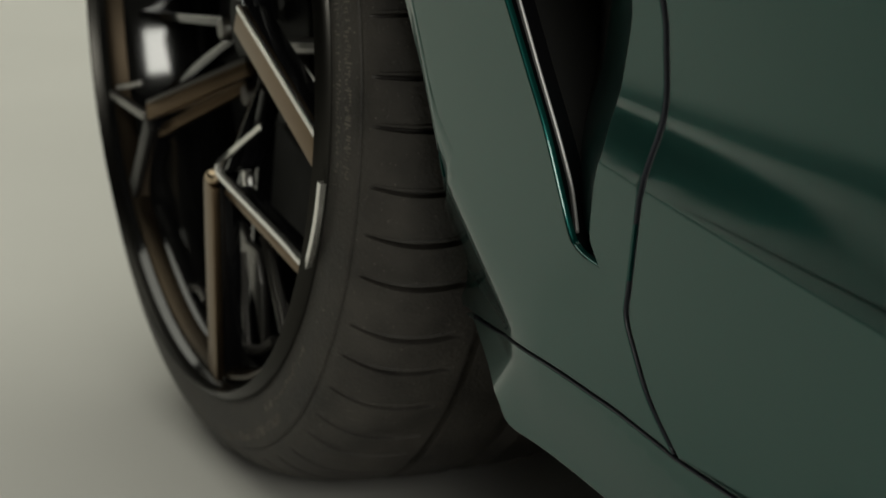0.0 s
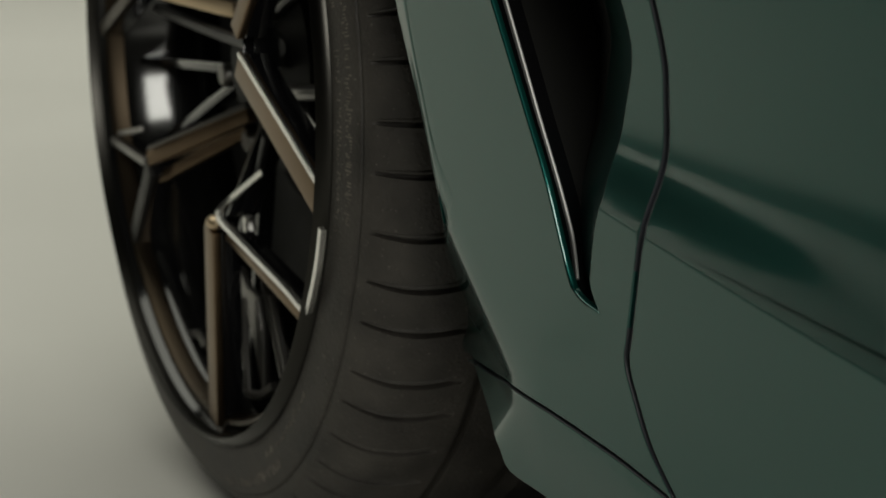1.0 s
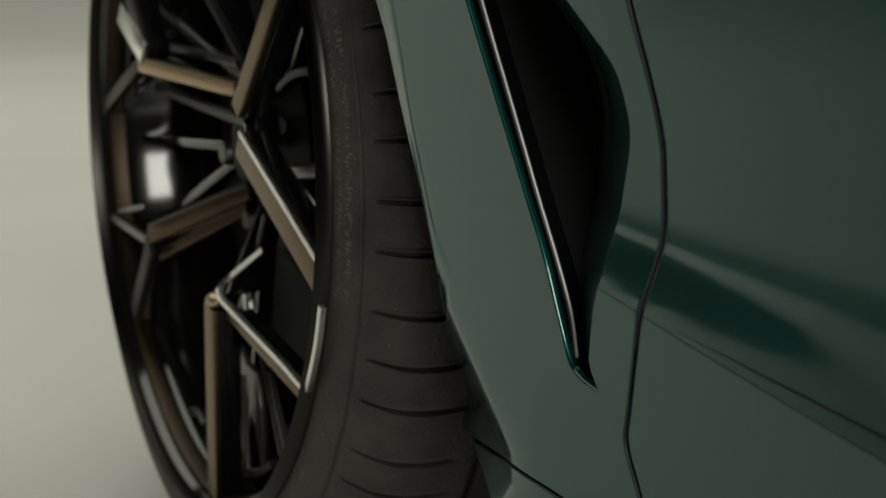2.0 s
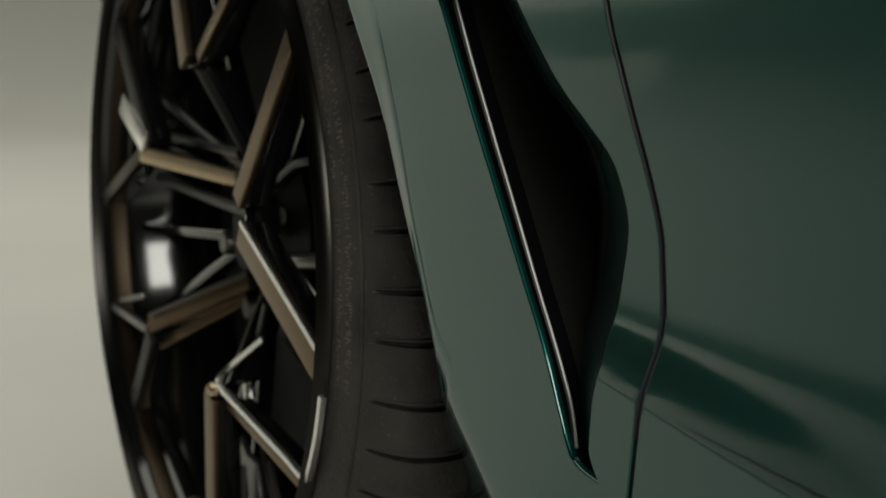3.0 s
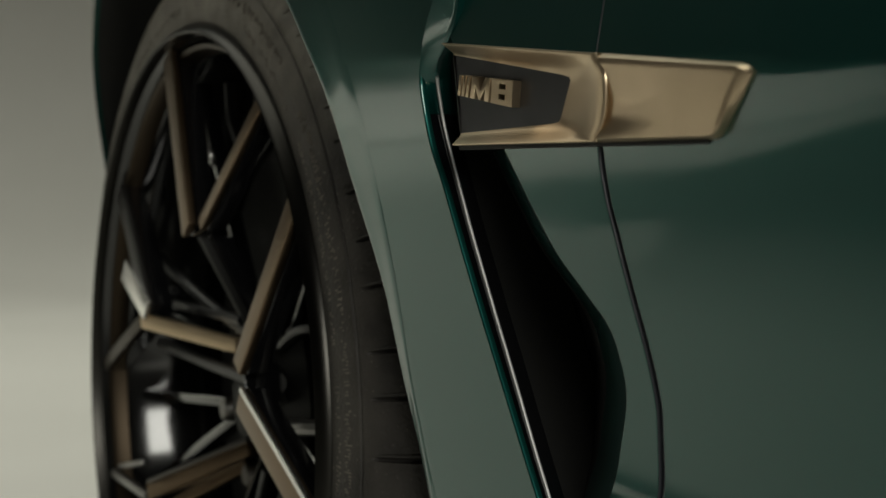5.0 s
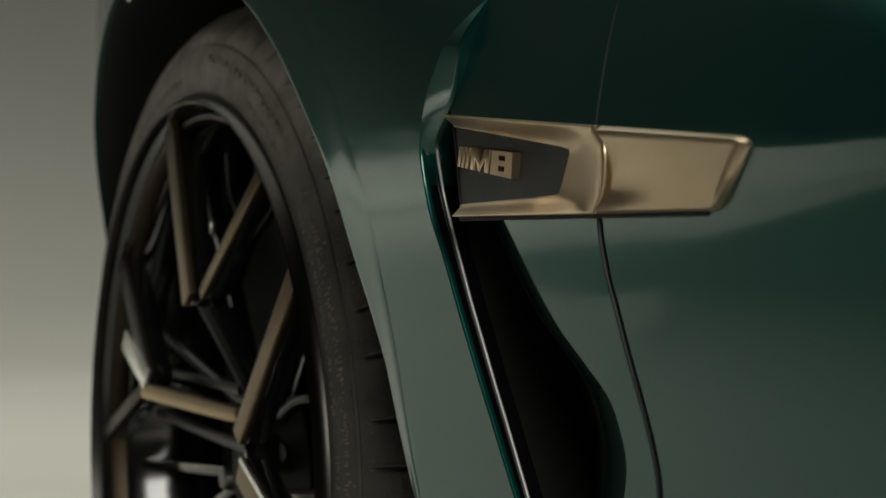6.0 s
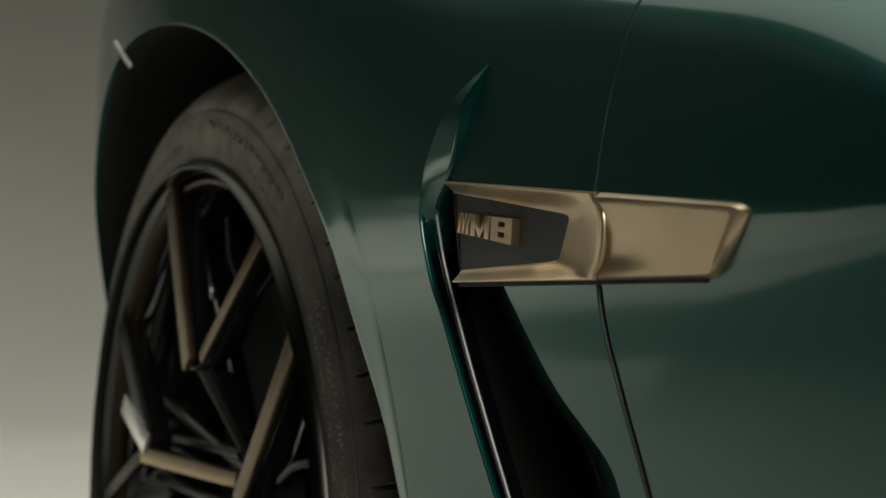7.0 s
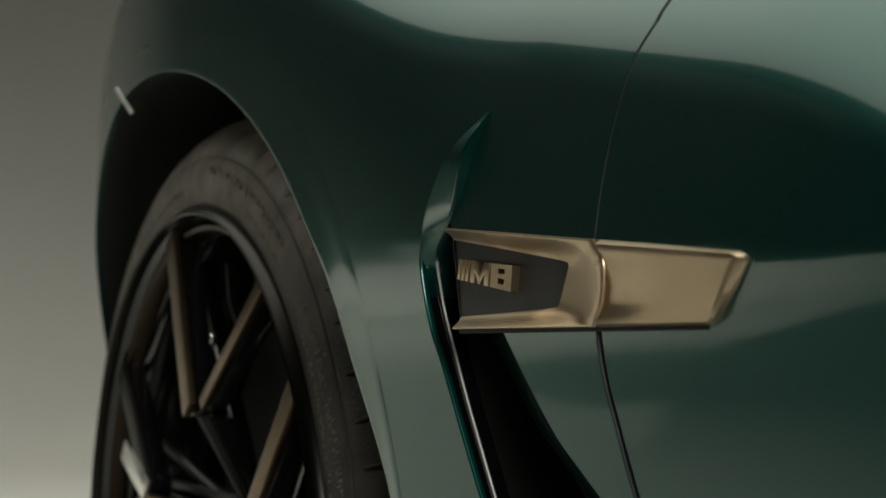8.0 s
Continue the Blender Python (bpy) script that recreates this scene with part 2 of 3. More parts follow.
def panel(name, outline, holes, parent, mat, step=0.006, thick=0.014, label="", folds=(), rim_mat=None):
    """A painted sheet of the side within an outline (x, z), with holes and with edges that turn in."""
    loops = [outline] + holes
    xs, zs = [p[0] for p in outline], [p[1] for p in outline]
    verts, edges = [], []
    for loop in loops:
        base = len(verts)
        verts += [Vector((p[0], p[1])) for p in loop]
        edges += [(base + i, base + (i + 1) % len(loop)) for i in range(len(loop))]

    def inside(x, z, loop):
        hit = False
        for i in range(len(loop)):
            (ax, az), (bx, bz) = loop[i][:2], loop[i - 1][:2]
            if (az > z) != (bz > z) and x < (bx - ax) * (z - az) / (bz - az) + ax:
                hit = not hit
        return hit
    edge_pts = np.array([(p[0], p[1]) for loop in loops for p in loop])
    for i in range(int((max(xs) - min(xs)) / step) + 1):
        for k in range(int((max(zs) - min(zs)) / step) + 1):
            x, z = min(xs) + i * step, min(zs) + k * step
            if inside(x, z, outline) and not any(inside(x, z, h) for h in holes) and ((edge_pts - (x, z)) ** 2).sum(1).min() > (0.6 * step) ** 2:
                verts.append(Vector((x, z)))
    for fold in folds:
        kept = [p for p in fold if inside(p[0], p[1], outline) and not any(inside(p[0], p[1], h) for h in holes) and ((edge_pts - p) ** 2).sum(1).min() > (0.5 * step) ** 2]
        verts = [v for v in verts[:len(edge_pts)]] + [v for v in verts[len(edge_pts):] if min((v - Vector(p)).length for p in kept) > 0.0012]
        base = len(verts)
        verts += [Vector(p) for p in kept]
        edges += [(base + i, base + i + 1) for i in range(len(kept) - 1)]
    made = delaunay_2d_cdt(verts, edges, [], 0, 1e-6)
    vs, fs = made[0], made[2]
    bm = bmesh.new()
    bv = [bm.verts.new(on_side(v.x, v.y)) for v in vs]
    for t in fs:
        mx, mz = sum(vs[i].x for i in t) / 3, sum(vs[i].y for i in t) / 3
        if inside(mx, mz, outline) and not any(inside(mx, mz, h) for h in holes):
            bm.faces.new([bv[i] for i in t])
    for v in [v for v in bm.verts if not v.link_faces]:
        bm.verts.remove(v)
    # the edges turn in with a small radius
    for edge_loop in [[e for e in bm.edges if e.is_boundary]]:
        rim = {}
        for e in edge_loop:
            f = e.link_faces[0]
            mid = (e.verts[0].co + e.verts[1].co) / 2
            out = mid - f.calc_center_median()
            d = (e.verts[1].co - e.verts[0].co).normalized()
            out = (out - d * out.dot(d)).normalized()
            for v in e.verts:
                rim[v] = rim.get(v, Vector()) + out
        rows = {}
        for v, o in rim.items():
            o = o.normalized()
            n = slope(v.co.x, v.co.z)
            rows[v] = [v] + [bm.verts.new(v.co + o * a - n * b) for a, b in ((0.0005, 0.0002), (0.0008, 0.0006), (0.0010, 0.0016), (0.0010, thick))]
        for e in edge_loop:
            a, b = rows[e.verts[0]], rows[e.verts[1]]
            at = e.verts[0].co
            # edges along the gaps get the dark colour in place of shade
            dark = rim_mat is None or at.x > 0.58 or (at.x > 0.55 and (at.z > 0.47 or at.z < 0.285))
            for k in range(4):
                try:
                    bm.faces.new((a[k], b[k], b[k + 1], a[k + 1])).material_index = int(k > 0 and dark)
                except ValueError:
                    pass
    sheet = {tuple(round(c, 6) for c in v.co) for v in bv if v.is_valid}
    bmesh.ops.recalc_face_normals(bm, faces=bm.faces)
    me = bpy.data.meshes.new(name)
    bm.normal_update()
    bm.to_mesh(me)
    bm.free()
    out_way = sum(p.normal.y * p.area for p in me.polygons)
    if out_way > 0:
        me.flip_normals()
    for p in me.polygons:
        p.use_smooth = True
    got = [slope(v.co.x, v.co.z) if tuple(round(c, 6) for c in v.co) in sheet else Vector(me.vertex_normals[v.index].vector) for v in me.vertices]
    me.normals_split_custom_set_from_vertices(got)
    me.materials.append(mat)
    me.materials.append(GAPSHADE)
    ob = new(name, me)
    ob.parent = parent
    if label:
        ob["label"] = label
    return ob


# outlines of the side (x, z)
def round_hub(r, a0, a1, n):
    return [(r * math.cos(radians(a0 + (a1 - a0) * k / (n - 1))), HUB_UP + r * math.sin(radians(a0 + (a1 - a0) * k / (n - 1)))) for k in range(n)]


def xz(line):
    return [(p[0], p[1]) for p in line]


def shift(line, dx, dz=0.0):
    return [(p[0] + dx, p[1] + dz) for p in line]


ARCH = round_hub(0.389, 195, 36, 60) + xz(curve([(0.3225, 0.5620), (0.3310, 0.5460), (0.3420, 0.5255), (0.3490, 0.5046), (0.3550, 0.4860), (0.3620, 0.4560), (0.3710, 0.4140), (0.3785, 0.3840), (0.3860, 0.3610), (0.3930, 0.3380), (0.3975, 0.3200), (0.4027, 0.3035), (0.3189, 0.2569), (0.2812, 0.2223), (0.3354, 0.2130)], 5))
LIP = round_hub(0.3605, 195, 42, 60) + xz(curve([(0.2790, 0.5760), (0.2857, 0.5680), (0.2973, 0.5520), (0.3087, 0.5315), (0.3158, 0.5161), (0.3209, 0.5045), (0.3300, 0.4860), (0.3440, 0.4560), (0.3560, 0.4140), (0.3675, 0.3840), (0.3780, 0.3610), (0.3862, 0.3380), (0.3921, 0.3200), (0.3891, 0.3006), (0.2735, 0.2455), (0.2711, 0.2197), (0.3251, 0.2106)], 5))
GAP = xz(curve([(0.6289, 0.8400), (0.6089, 0.7178), (0.5989, 0.6678), (0.5978, 0.6568), (0.5934, 0.6449), (0.5884, 0.6266), (0.5842, 0.6063), (0.5823, 0.5878), (0.5815, 0.5614), (0.5820, 0.5204), (0.5854, 0.4981), (0.5912, 0.4786), (0.5982, 0.4412), (0.6008, 0.4117), (0.5981, 0.3922), (0.5910, 0.3471), (0.5769, 0.2881), (0.5735, 0.2714), (0.5796, 0.2569), (0.5925, 0.2364), (0.6132, 0.2172)], 6))
SEAM = xz(curve([(0.3354, 0.2130), (0.3754, 0.2184), (0.4149, 0.2247), (0.4602, 0.2331), (0.4900, 0.2335), (0.5225, 0.2310), (0.5450, 0.2285), (0.5713, 0.2253), (0.6132, 0.2178)], 4))
BLADE = curve([(0.4723, 0.6307), (0.4523, 0.6147), (0.4362, 0.5987), (0.4237, 0.5850), (0.4163, 0.5679), (0.4134, 0.5534), (0.4206, 0.5241), (0.4321, 0.5011), (0.4583, 0.4397), (0.4899, 0.3772), (0.5057, 0.3468), (0.5234, 0.3035), (0.5329, 0.2932), (0.5524, 0.2887)], 7)
VENT = curve([(0.5524, 0.2887), (0.5451, 0.2998), (0.5451, 0.3079), (0.5496, 0.3273), (0.5559, 0.3440), (0.5578, 0.3620), (0.5655, 0.3835), (0.5767, 0.4092), (0.5771, 0.4270), (0.5724, 0.4418), (0.5581, 0.4562), (0.5336, 0.4783), (0.4980, 0.5205)], 6)
RECESS = [Vector(p) for p in [(0.498, 0.5255), (0.581, 0.5255), (0.578, 0.5590), (0.500, 0.5670), (0.452, 0.5720), (0.447, 0.577)]] + curve([(0.447, 0.577), (0.4485, 0.5993), (0.4580, 0.6154), (0.4723, 0.6307)], 6)[1:]



def gap_edge(way):
    """One side of the door gap: wide below the ornament, tight above it, wider again over the shoulder."""
    return [(x + way * (0.0012 + 0.0016 * (1 - ease(0.515, 0.535, z)) + 0.0009 * ease(0.62, 0.70, z)), z) for x, z in GAP]


fold_lines = [[(0.54 + 0.004 * i, ledge_line(0.54 + 0.004 * i) + lift) for i in range(190)] for lift in (-0.0004, 0.0014)]
fender_outline = ARCH[::-1] + [(-0.40, 0.40), (-0.40, 0.84)] + gap_edge(-1) + SEAM[::-1][1:-1]
fender = panel("front_fender", fender_outline, [xz(BLADE) + xz(VENT)[1:] + xz(RECESS)[:-1]], car, PAINT, thick=0.0033, folds=fold_lines, rim_mat=PAINT)
door_outline = [(1.3, 0.84), (1.3, 0.156), (0.6172, 0.2172)] + gap_edge(1)[::-1]
door = panel("front_door", door_outline, [], car, PAINT, step=0.0065, folds=fold_lines)
skirt_outline = shift(SEAM, 0, -0.0034) + [(1.3, 0.150), (1.3, 0.10)] + xz(curve([(0.6600, 0.1650), (0.5800, 0.1725), (0.5499, 0.1767), (0.5186, 0.1809), (0.4917, 0.1837), (0.4606, 0.1861), (0.4485, 0.1964), (0.4290, 0.2039), (0.3873, 0.2096), (0.3516, 0.2133)], 4))
skirt = panel("side_skirt", skirt_outline, [], car, PAINT, step=0.004, thick=0.05)

# the flared edge of the wheel arch, and the black liner behind it
n_lip = 110
outer = resample([on_side(*p) for p in ARCH], n_lip)
inner = resample([on_side(*p) for p in LIP], n_lip)
inland = []
for a, b in zip(outer, inner):
    d = (a - b).normalized()
    inland.append([on_side(a.x + d.x * run, a.z + d.z * run, lift) for run, lift in ((0.0120, 0.00005), (0.0040, 0.0003))])
sunk = [b + Vector((0, 0.0012 * ease(0.30, 0.36, b.z) - 0.0022 * ease(0.48, 0.60, b.z), 0)) for b in inner]
part("arch_flare", loft([[p[0] for p in inland], [p[1] for p in inland], [a.lerp(b, 0.12) - Vector((0, 0.0003, 0)) for a, b in zip(outer, sunk)], [a.lerp(b, 0.5) - Vector((0, 0.0002, 0)) for a, b in zip(outer, sunk)], [a.lerp(b, 0.86) for a, b in zip(outer, sunk)], [a.lerp(b, 0.94) for a, b in zip(outer, sunk)], [b + Vector((0, 0.0004, 0)) for b in sunk], [b + Vector((0, 0.005, 0)) for b in sunk]]), PAINT, car, "wheel arch edge in dark green paint")
# added strip, pale enough to lift the door gap out of black
part("gap_strip", loft([[on_side(x - 0.003, z, -0.0026) for x, z in GAP], [on_side(x + 0.003, z, -0.0026) for x, z in GAP]]), GAPSTRIP, car, "added grey strip that lightens the door gap")
# a white strip and a pale patch near the front of the arch edge
part("white_tick", prism([on_side(-0.104, 0.7085, 0.002), on_side(-0.099, 0.7105, 0.002), on_side(-0.046, 0.6860, 0.002), on_side(-0.050, 0.6838, 0.002)], Vector((0, 0.002, 0)), 0.0006), WHITETICK, car, "small white strip on the arch edge")
part("pale_tick", prism([on_side(-0.030, 0.7235, 0.0015), on_side(-0.025, 0.7290, 0.0015), on_side(-0.008, 0.7305, 0.0015), on_side(-0.006, 0.7275, 0.0015)], Vector((0, 0.002, 0)), 0.0006), STEEL, car, "small pale patch on the arch edge")
liner = [[Vector((p[0] * k, max(y, side(*p) + d), HUB_UP + (p[1] - HUB_UP) * k)) for p in LIP] for y, d, k in ((-0.1, 0.0035, 1.0), (-0.1, 0.012, 1.001), (0.0, 0.03, 1.02), (0.05, 0.05, 1.05), (0.30, 0.05, 1.05), (0.34, 0.05, 0.9), (0.345, 0.05, 0.02))]
part("arch_liner", loft(liner), PLASTIC, car, "black plastic wheel arch liner")

# the fin along the vent, its bright edge, and the ramp that leads into the dark outlet
m_fin = 110
fin_line = [(0.4735, 0.6305, 0.0), (0.4693, 0.6235, 0.0), (0.4614, 0.6073, 0.0), (0.4578, 0.5935, 0.0), (0.4545, 0.5852, 0.0), (0.4456, 0.5754, 0.0006), (0.4280, 0.5673, 0.0030), (0.4150, 0.5574, 0.0100), (0.4135, 0.5345, 0.0135), (0.4338, 0.4808, 0.0135), (0.4511, 0.4388, 0.0135), (0.4824, 0.3728, 0.0135), (0.4984, 0.3419, 0.0135), (0.5098, 0.3190, 0.0130), (0.5192, 0.3042, 0.0090), (0.5320, 0.2900, 0.0020)]


def proud(x, z):
    """Over the crease the fin leans out from the fender, shaped so that its face mirrors the pale floor from the
    camera.
    """
    if z < 0.556:
        return 0.0
    return max(side(x, z) - side(x, 0.556) + 0.055 * (z - 0.556), 0.0) * ease(0.6345, 0.603, z)


fin_out, crown, fin_in = [], [], []
for i in range(m_fin):
    z = 0.6300 - (0.6300 - 0.2905) * i / (m_fin - 1)
    x = np.interp(-z, [-p.y for p in BLADE], [p.x for p in BLADE])
    fin_out.append(on_side(x, z))
    crown.append(on_side(x, z, 0.0005 + proud(x, z)))
    keys = [-q[1] for q in fin_line]
    x = np.interp(-z, keys, [q[0] for q in fin_line])
    fin_in.append(on_side(x, z, proud(x, z) - np.interp(-z, keys, [q[2] for q in fin_line])))
for _ in range(3):
    fin_in[1:-1] = [(a + 2 * b + c) / 4 for a, b, c in zip(fin_in, fin_in[1:], fin_in[2:])]


def fin_rows(i0, i1):
    """The fin's face from its crown to its rear edge, and the return behind that edge."""
    near, far = crown[i0:i1], fin_in[i0:i1]
    rows = [[p + Vector((0, 0.0006, 0)) for p in fin_out[i0:i1]]]
    rows += [[a.lerp(b, f) for a, b in zip(near, far)] for f in (0.04, 0.1, 0.5, 0.9, 0.96)]
    return rows + [[b + Vector((0.0004, drop, 0)) for b in far] for drop in (0.0006, 0.0075)]


blade = part("vent_fin", loft(fin_rows(0, 30)), PAINT, car, "dark green fin along the air outlet")
# lower flank in black: its dark reflection is put into the colour
part("fin_shade_flank", loft(fin_rows(29, m_fin)), BLACK, blade, "lower flank of the green fin, coloured black for its dark reflection")
part("fin_back", loft([fin_in[20:], [p + Vector((-0.006, 0.05, 0)) for p in fin_in[20:]]]), PLASTIC, blade, "black plastic back of the fin")
strip = [p + Vector((0.0012, -0.0012, 0)) for p in fin_in[23:-3]]
part("bright_edge", tube(strip, 0.0009, 8), TRIM, blade, "thin bright metal edge")
edge_v = resample([on_side(*p) for p in xz(VENT)], 70)
ramp_rows = []
for run, drop in ((0.0, 0.0012), (0.0012, 0.0020), (0.005, 0.0042), (0.012, 0.0072), (0.03, 0.0145), (0.06, 0.028), (0.11, 0.055), (0.17, 0.09)):
    ramp_rows.append([p + Vector((-run, drop, 0)) for p in edge_v])
part("vent_ramp", loft(ramp_rows[:6]), PAINT, car, "dark green ramp of the air outlet")
part("vent_throat", loft(ramp_rows[5:]), PLASTIC, car, "black plastic throat of the air outlet")
part("vent_duct", prism([Vector((0.36, 0.035, 0.27)), Vector((0.62, 0.075, 0.27)), Vector((0.62, 0.075, 0.62)), Vector((0.36, 0.035, 0.62))], Vector((0, 0.03, 0)), 0.004), PLASTIC, car, "black plastic duct")

# closed dark body behind the panels
part("inner_body", prism([Vector((0.50, 0.05, 0.20)), Vector((1.3, 0.05, 0.20)), Vector((1.3, 0.09, 0.66)), Vector((1.3, 0.20, 0.83)), Vector((0.50, 0.20, 0.83)), Vector((0.50, 0.09, 0.66))], Vector((0, 1.5, 0)), 0.0), PLASTIC, car, "black inner body")
part("front_body", prism([Vector((-0.38, 0.36, 0.20)), Vector((0.50, 0.36, 0.20)), Vector((0.50, 0.36, 0.83)), Vector((-0.38, 0.36, 0.83))], Vector((0, 1.0, 0)), 0.0), PLASTIC, car, "black inner body")
part("underbody", prism([Vector((-0.38, 0.36, 0.17)), Vector((0.44, 0.36, 0.17)), Vector((0.46, 0.03, 0.17)), Vector((1.3, 0.03, 0.13)), Vector((1.3, 1.75, 0.13)), Vector((-0.38, 1.75, 0.17))], Vector((0, 0, 0.03)), 0.0), PLASTIC, car, "black underbody tray")

# ---- bronze ornament across the fender and the door ----
def plate(outline, lift, thick, bevel):
    pts = [on_side(x, z, lift) for x, z in outline]
    return prism(pts, Vector((0, thick, 0)), bevel, 3)


tray = [(0.440, 0.5735), (0.560, 0.5620), (0.566, 0.5260), (0.440, 0.5240)]
ornament = part("side_ornament", plate(tray, -0.0165, 0.004, 0.0008), PLASTIC, car, "satin bronze bar with a dark recess and raised badge")
# the thin shadow below the bar, drawn as a black strip
part("shadow_strip", plate([(0.455, 0.5236), (0.664, 0.5236), (0.663, 0.5212), (0.455, 0.5208)], 0.0016, 0.004, 0.0005), PLASTIC, ornament, "black strip standing in for the shadow under the bronze bar")
def rear_plate():
    """The end plate: a thin bevelled rim, a flat field, and a soft hollow that runs out from the ridge."""
    bm, n, m = bmesh.new(), 44, 22
    rows = []
    for i in range(n):
        s = i / (n - 1)
        row = []
        for k in range(m):
            v = k / (m - 1)
            lean = 0.6948 + (0.6752 - 0.6948) * v ** 1.1
            x0 = 0.5885 + 0.0075 * math.sin(math.pi * min(v * 1.25, 1.0)) * (1 - v) - 0.0030 * v
            x = x0 + (lean - x0) * s
            top = 0.5613 - 0.0906 * (x - 0.588)
            low = 0.5226 + 0.0004 * s
            # the far corners are rounded
            d = max(s - 0.90, 0.0) / 0.10
            top -= 0.0030 * d ** 3
            low += 0.0050 * d ** 2.4
            z = top + (low - top) * v
            edge = min(v / 0.07, (1 - v) / 0.05, (1 - s) / 0.045, 1.0)
            lift = 0.0046 - 0.0034 * (1 - edge) ** 2
            hollow = math.exp(-((s - 0.02) / 0.30) ** 2) * ease(0.10, 0.60, v) * (1 - ease(0.70, 0.95, v))
            row.append(on_side(x, z, lift - 0.0022 * hollow))
        rows.append(row)
    grid_rows = [[bm.verts.new(p) for p in row] for row in rows]
    for a, b in zip(grid_rows, grid_rows[1:]):
        for k in range(m - 1):
            bm.faces.new((a[k], a[k + 1], b[k + 1], b[k]))
    rim = [e for e in bm.edges if e.is_boundary]
    ext = bmesh.ops.extrude_edge_only(bm, edges=rim)
    bmesh.ops.translate(bm, verts=[v for v in ext["geom"] if isinstance(v, bmesh.types.BMVert)], vec=Vector((0, 0.005, 0)))
    return bm


part("rear_plate", rear_plate(), BRONZE, ornament, "satin bronze end plate")
ridge_line = [(0.5871, 0.5610), (0.5915, 0.5562), (0.5952, 0.5512), (0.5942, 0.5396), (0.5908, 0.5312), (0.5862, 0.5264), (0.5850, 0.5232)]
part("ridge", tube(resample(curve([on_side(x, z, 0.0040) for x, z in ridge_line], 6), 30), 0.0009, 8), BRONZE, ornament, "rounded bronze ridge at the door gap")
DEEP = 0.0062
mouth = [(0.4475, 0.5738), (0.5878, 0.5612)], ridge_line, [(0.5850, 0.5230), (0.4547, 0.5230)]
floor_edge = [(0.4400, 0.5684), (0.4739, 0.5639), (0.5473, 0.5536), (0.5500, 0.5527)], [(0.5500, 0.5527), (0.5508, 0.5510), (0.5425, 0.5340), (0.5405, 0.5327)], [(0.5405, 0.5327), (0.5370, 0.5322), (0.4474, 0.5293)]
outer_run, inner_run = [], []
for a, b, n in zip(mouth, floor_edge, (18, 14, 18)):
    outer_run += resample([on_side(x, z, 0.0044) for x, z in a], n)
    inner_run += resample([Vector((x, side(0.5, 0.55) + DEEP - 0.0006, z)) for x, z in b], n)
sheets = [[p + Vector((0, 0.005, 0)) for p in outer_run], [p + Vector((0, 0.0006, 0)) for p in outer_run]]
for t, fall in ((0.02, -0.0003), (0.07, -0.0004), (0.12, 0.0), (0.2, 0.10), (0.35, 0.30), (0.55, 0.58), (0.75, 0.82), (0.9, 0.95), (1.0, 1.0)):
    sheets.append([Vector((a.x + (b.x - a.x) * t, a.y + (b.y - a.y) * fall if fall > 0 else a.y + fall, a.z + (b.z - a.z) * t)) for a, b in zip(outer_run, inner_run)])
for row in sheets[5:-1]:
    for _ in range(8):
        row[1:-1] = [(a + 2 * b + c) / 4 for a, b, c in zip(row, row[1:], row[2:])]
part("front_frame", loft(sheets), BRONZE, ornament, "satin bronze frame round a recess")
plate_y = side(0.5, 0.55) + DEEP
recess = [(0.4400, 0.5690), (0.4739, 0.5645), (0.5473, 0.5542), (0.5514, 0.5520), (0.5430, 0.5336), (0.5395, 0.5316), (0.4474, 0.5286)]
part("recess_plate", prism([Vector((x, plate_y, z)) for x, z in recess], Vector((0, 0.004, 0)), 0.0), GREYPLATE, ornament, "dark grey recess plate")
part("recess_edge", tube([Vector((0.4398, plate_y - 0.0004, 0.5686)), Vector((0.4436, plate_y - 0.0004, 0.5490)), Vector((0.4474, plate_y - 0.0004, 0.5292))], 0.0005, 6), STEEL, ornament, "thin metal edge of the recess plate")


def badge_piece(outline, thick=0.0046, bevel=0.0003):
    """A raised piece of the badge: its outline in units of the badge's band, which leans and falls a little rearward."""
    pts = []
    for u, v in outline:
        x = 0.4512 + u * 0.0536 + 0.0016 * v
        z = 0.5480 - 0.0076 * u + (0.0100 + 0.0024 * u) * v
        pts.append(Vector((x, plate_y - 0.0001, z)))
    return prism(pts, Vector((0, -thick, 0)), bevel, 2)


for k in range(3):
    part("badge_bar", badge_piece([(0.075 * k + 0.004, 0), (0.075 * k + 0.056, 0), (0.075 * k + 0.066, 1), (0.075 * k + 0.014, 1)]), BRONZE, ornament)
u0, du = 0.245, 0.345
part("badge_block", badge_piece([(u0 + du * a, b) for a, b in ((0, 0), (0.02, 1), (0.30, 1), (0.52, 0.42), (0.72, 1), (1, 1), (1, 0), (0.76, 0), (0.76, 0.50), (0.54, 0.0), (0.46, 0.0), (0.25, 0.50), (0.25, 0))]), BRONZE, ornament)
u0, du = 0.625, 0.375
bm = bmesh.new()
for a0, a1, b0, b1 in ((0, 0.36, 0, 1), (0.66, 1, 0, 1), (0.36, 0.66, 0, 0.20), (0.36, 0.66, 0.42, 0.62), (0.36, 0.66, 0.82, 1)):
    piece = badge_piece([(u0 + du * a0, b0), (u0 + du * a1, b0), (u0 + du * a1, b1), (u0 + du * a0, b1)], bevel=0.0)
    tmp = bpy.data.meshes.new("piece")
    piece.to_mesh(tmp)
    piece.free()
    bm.from_mesh(tmp)
    bpy.data.meshes.remove(tmp)
bmesh.ops.remove_doubles(bm, verts=bm.verts, dist=0.00001)
part("badge_block", bm, BRONZE, ornament)

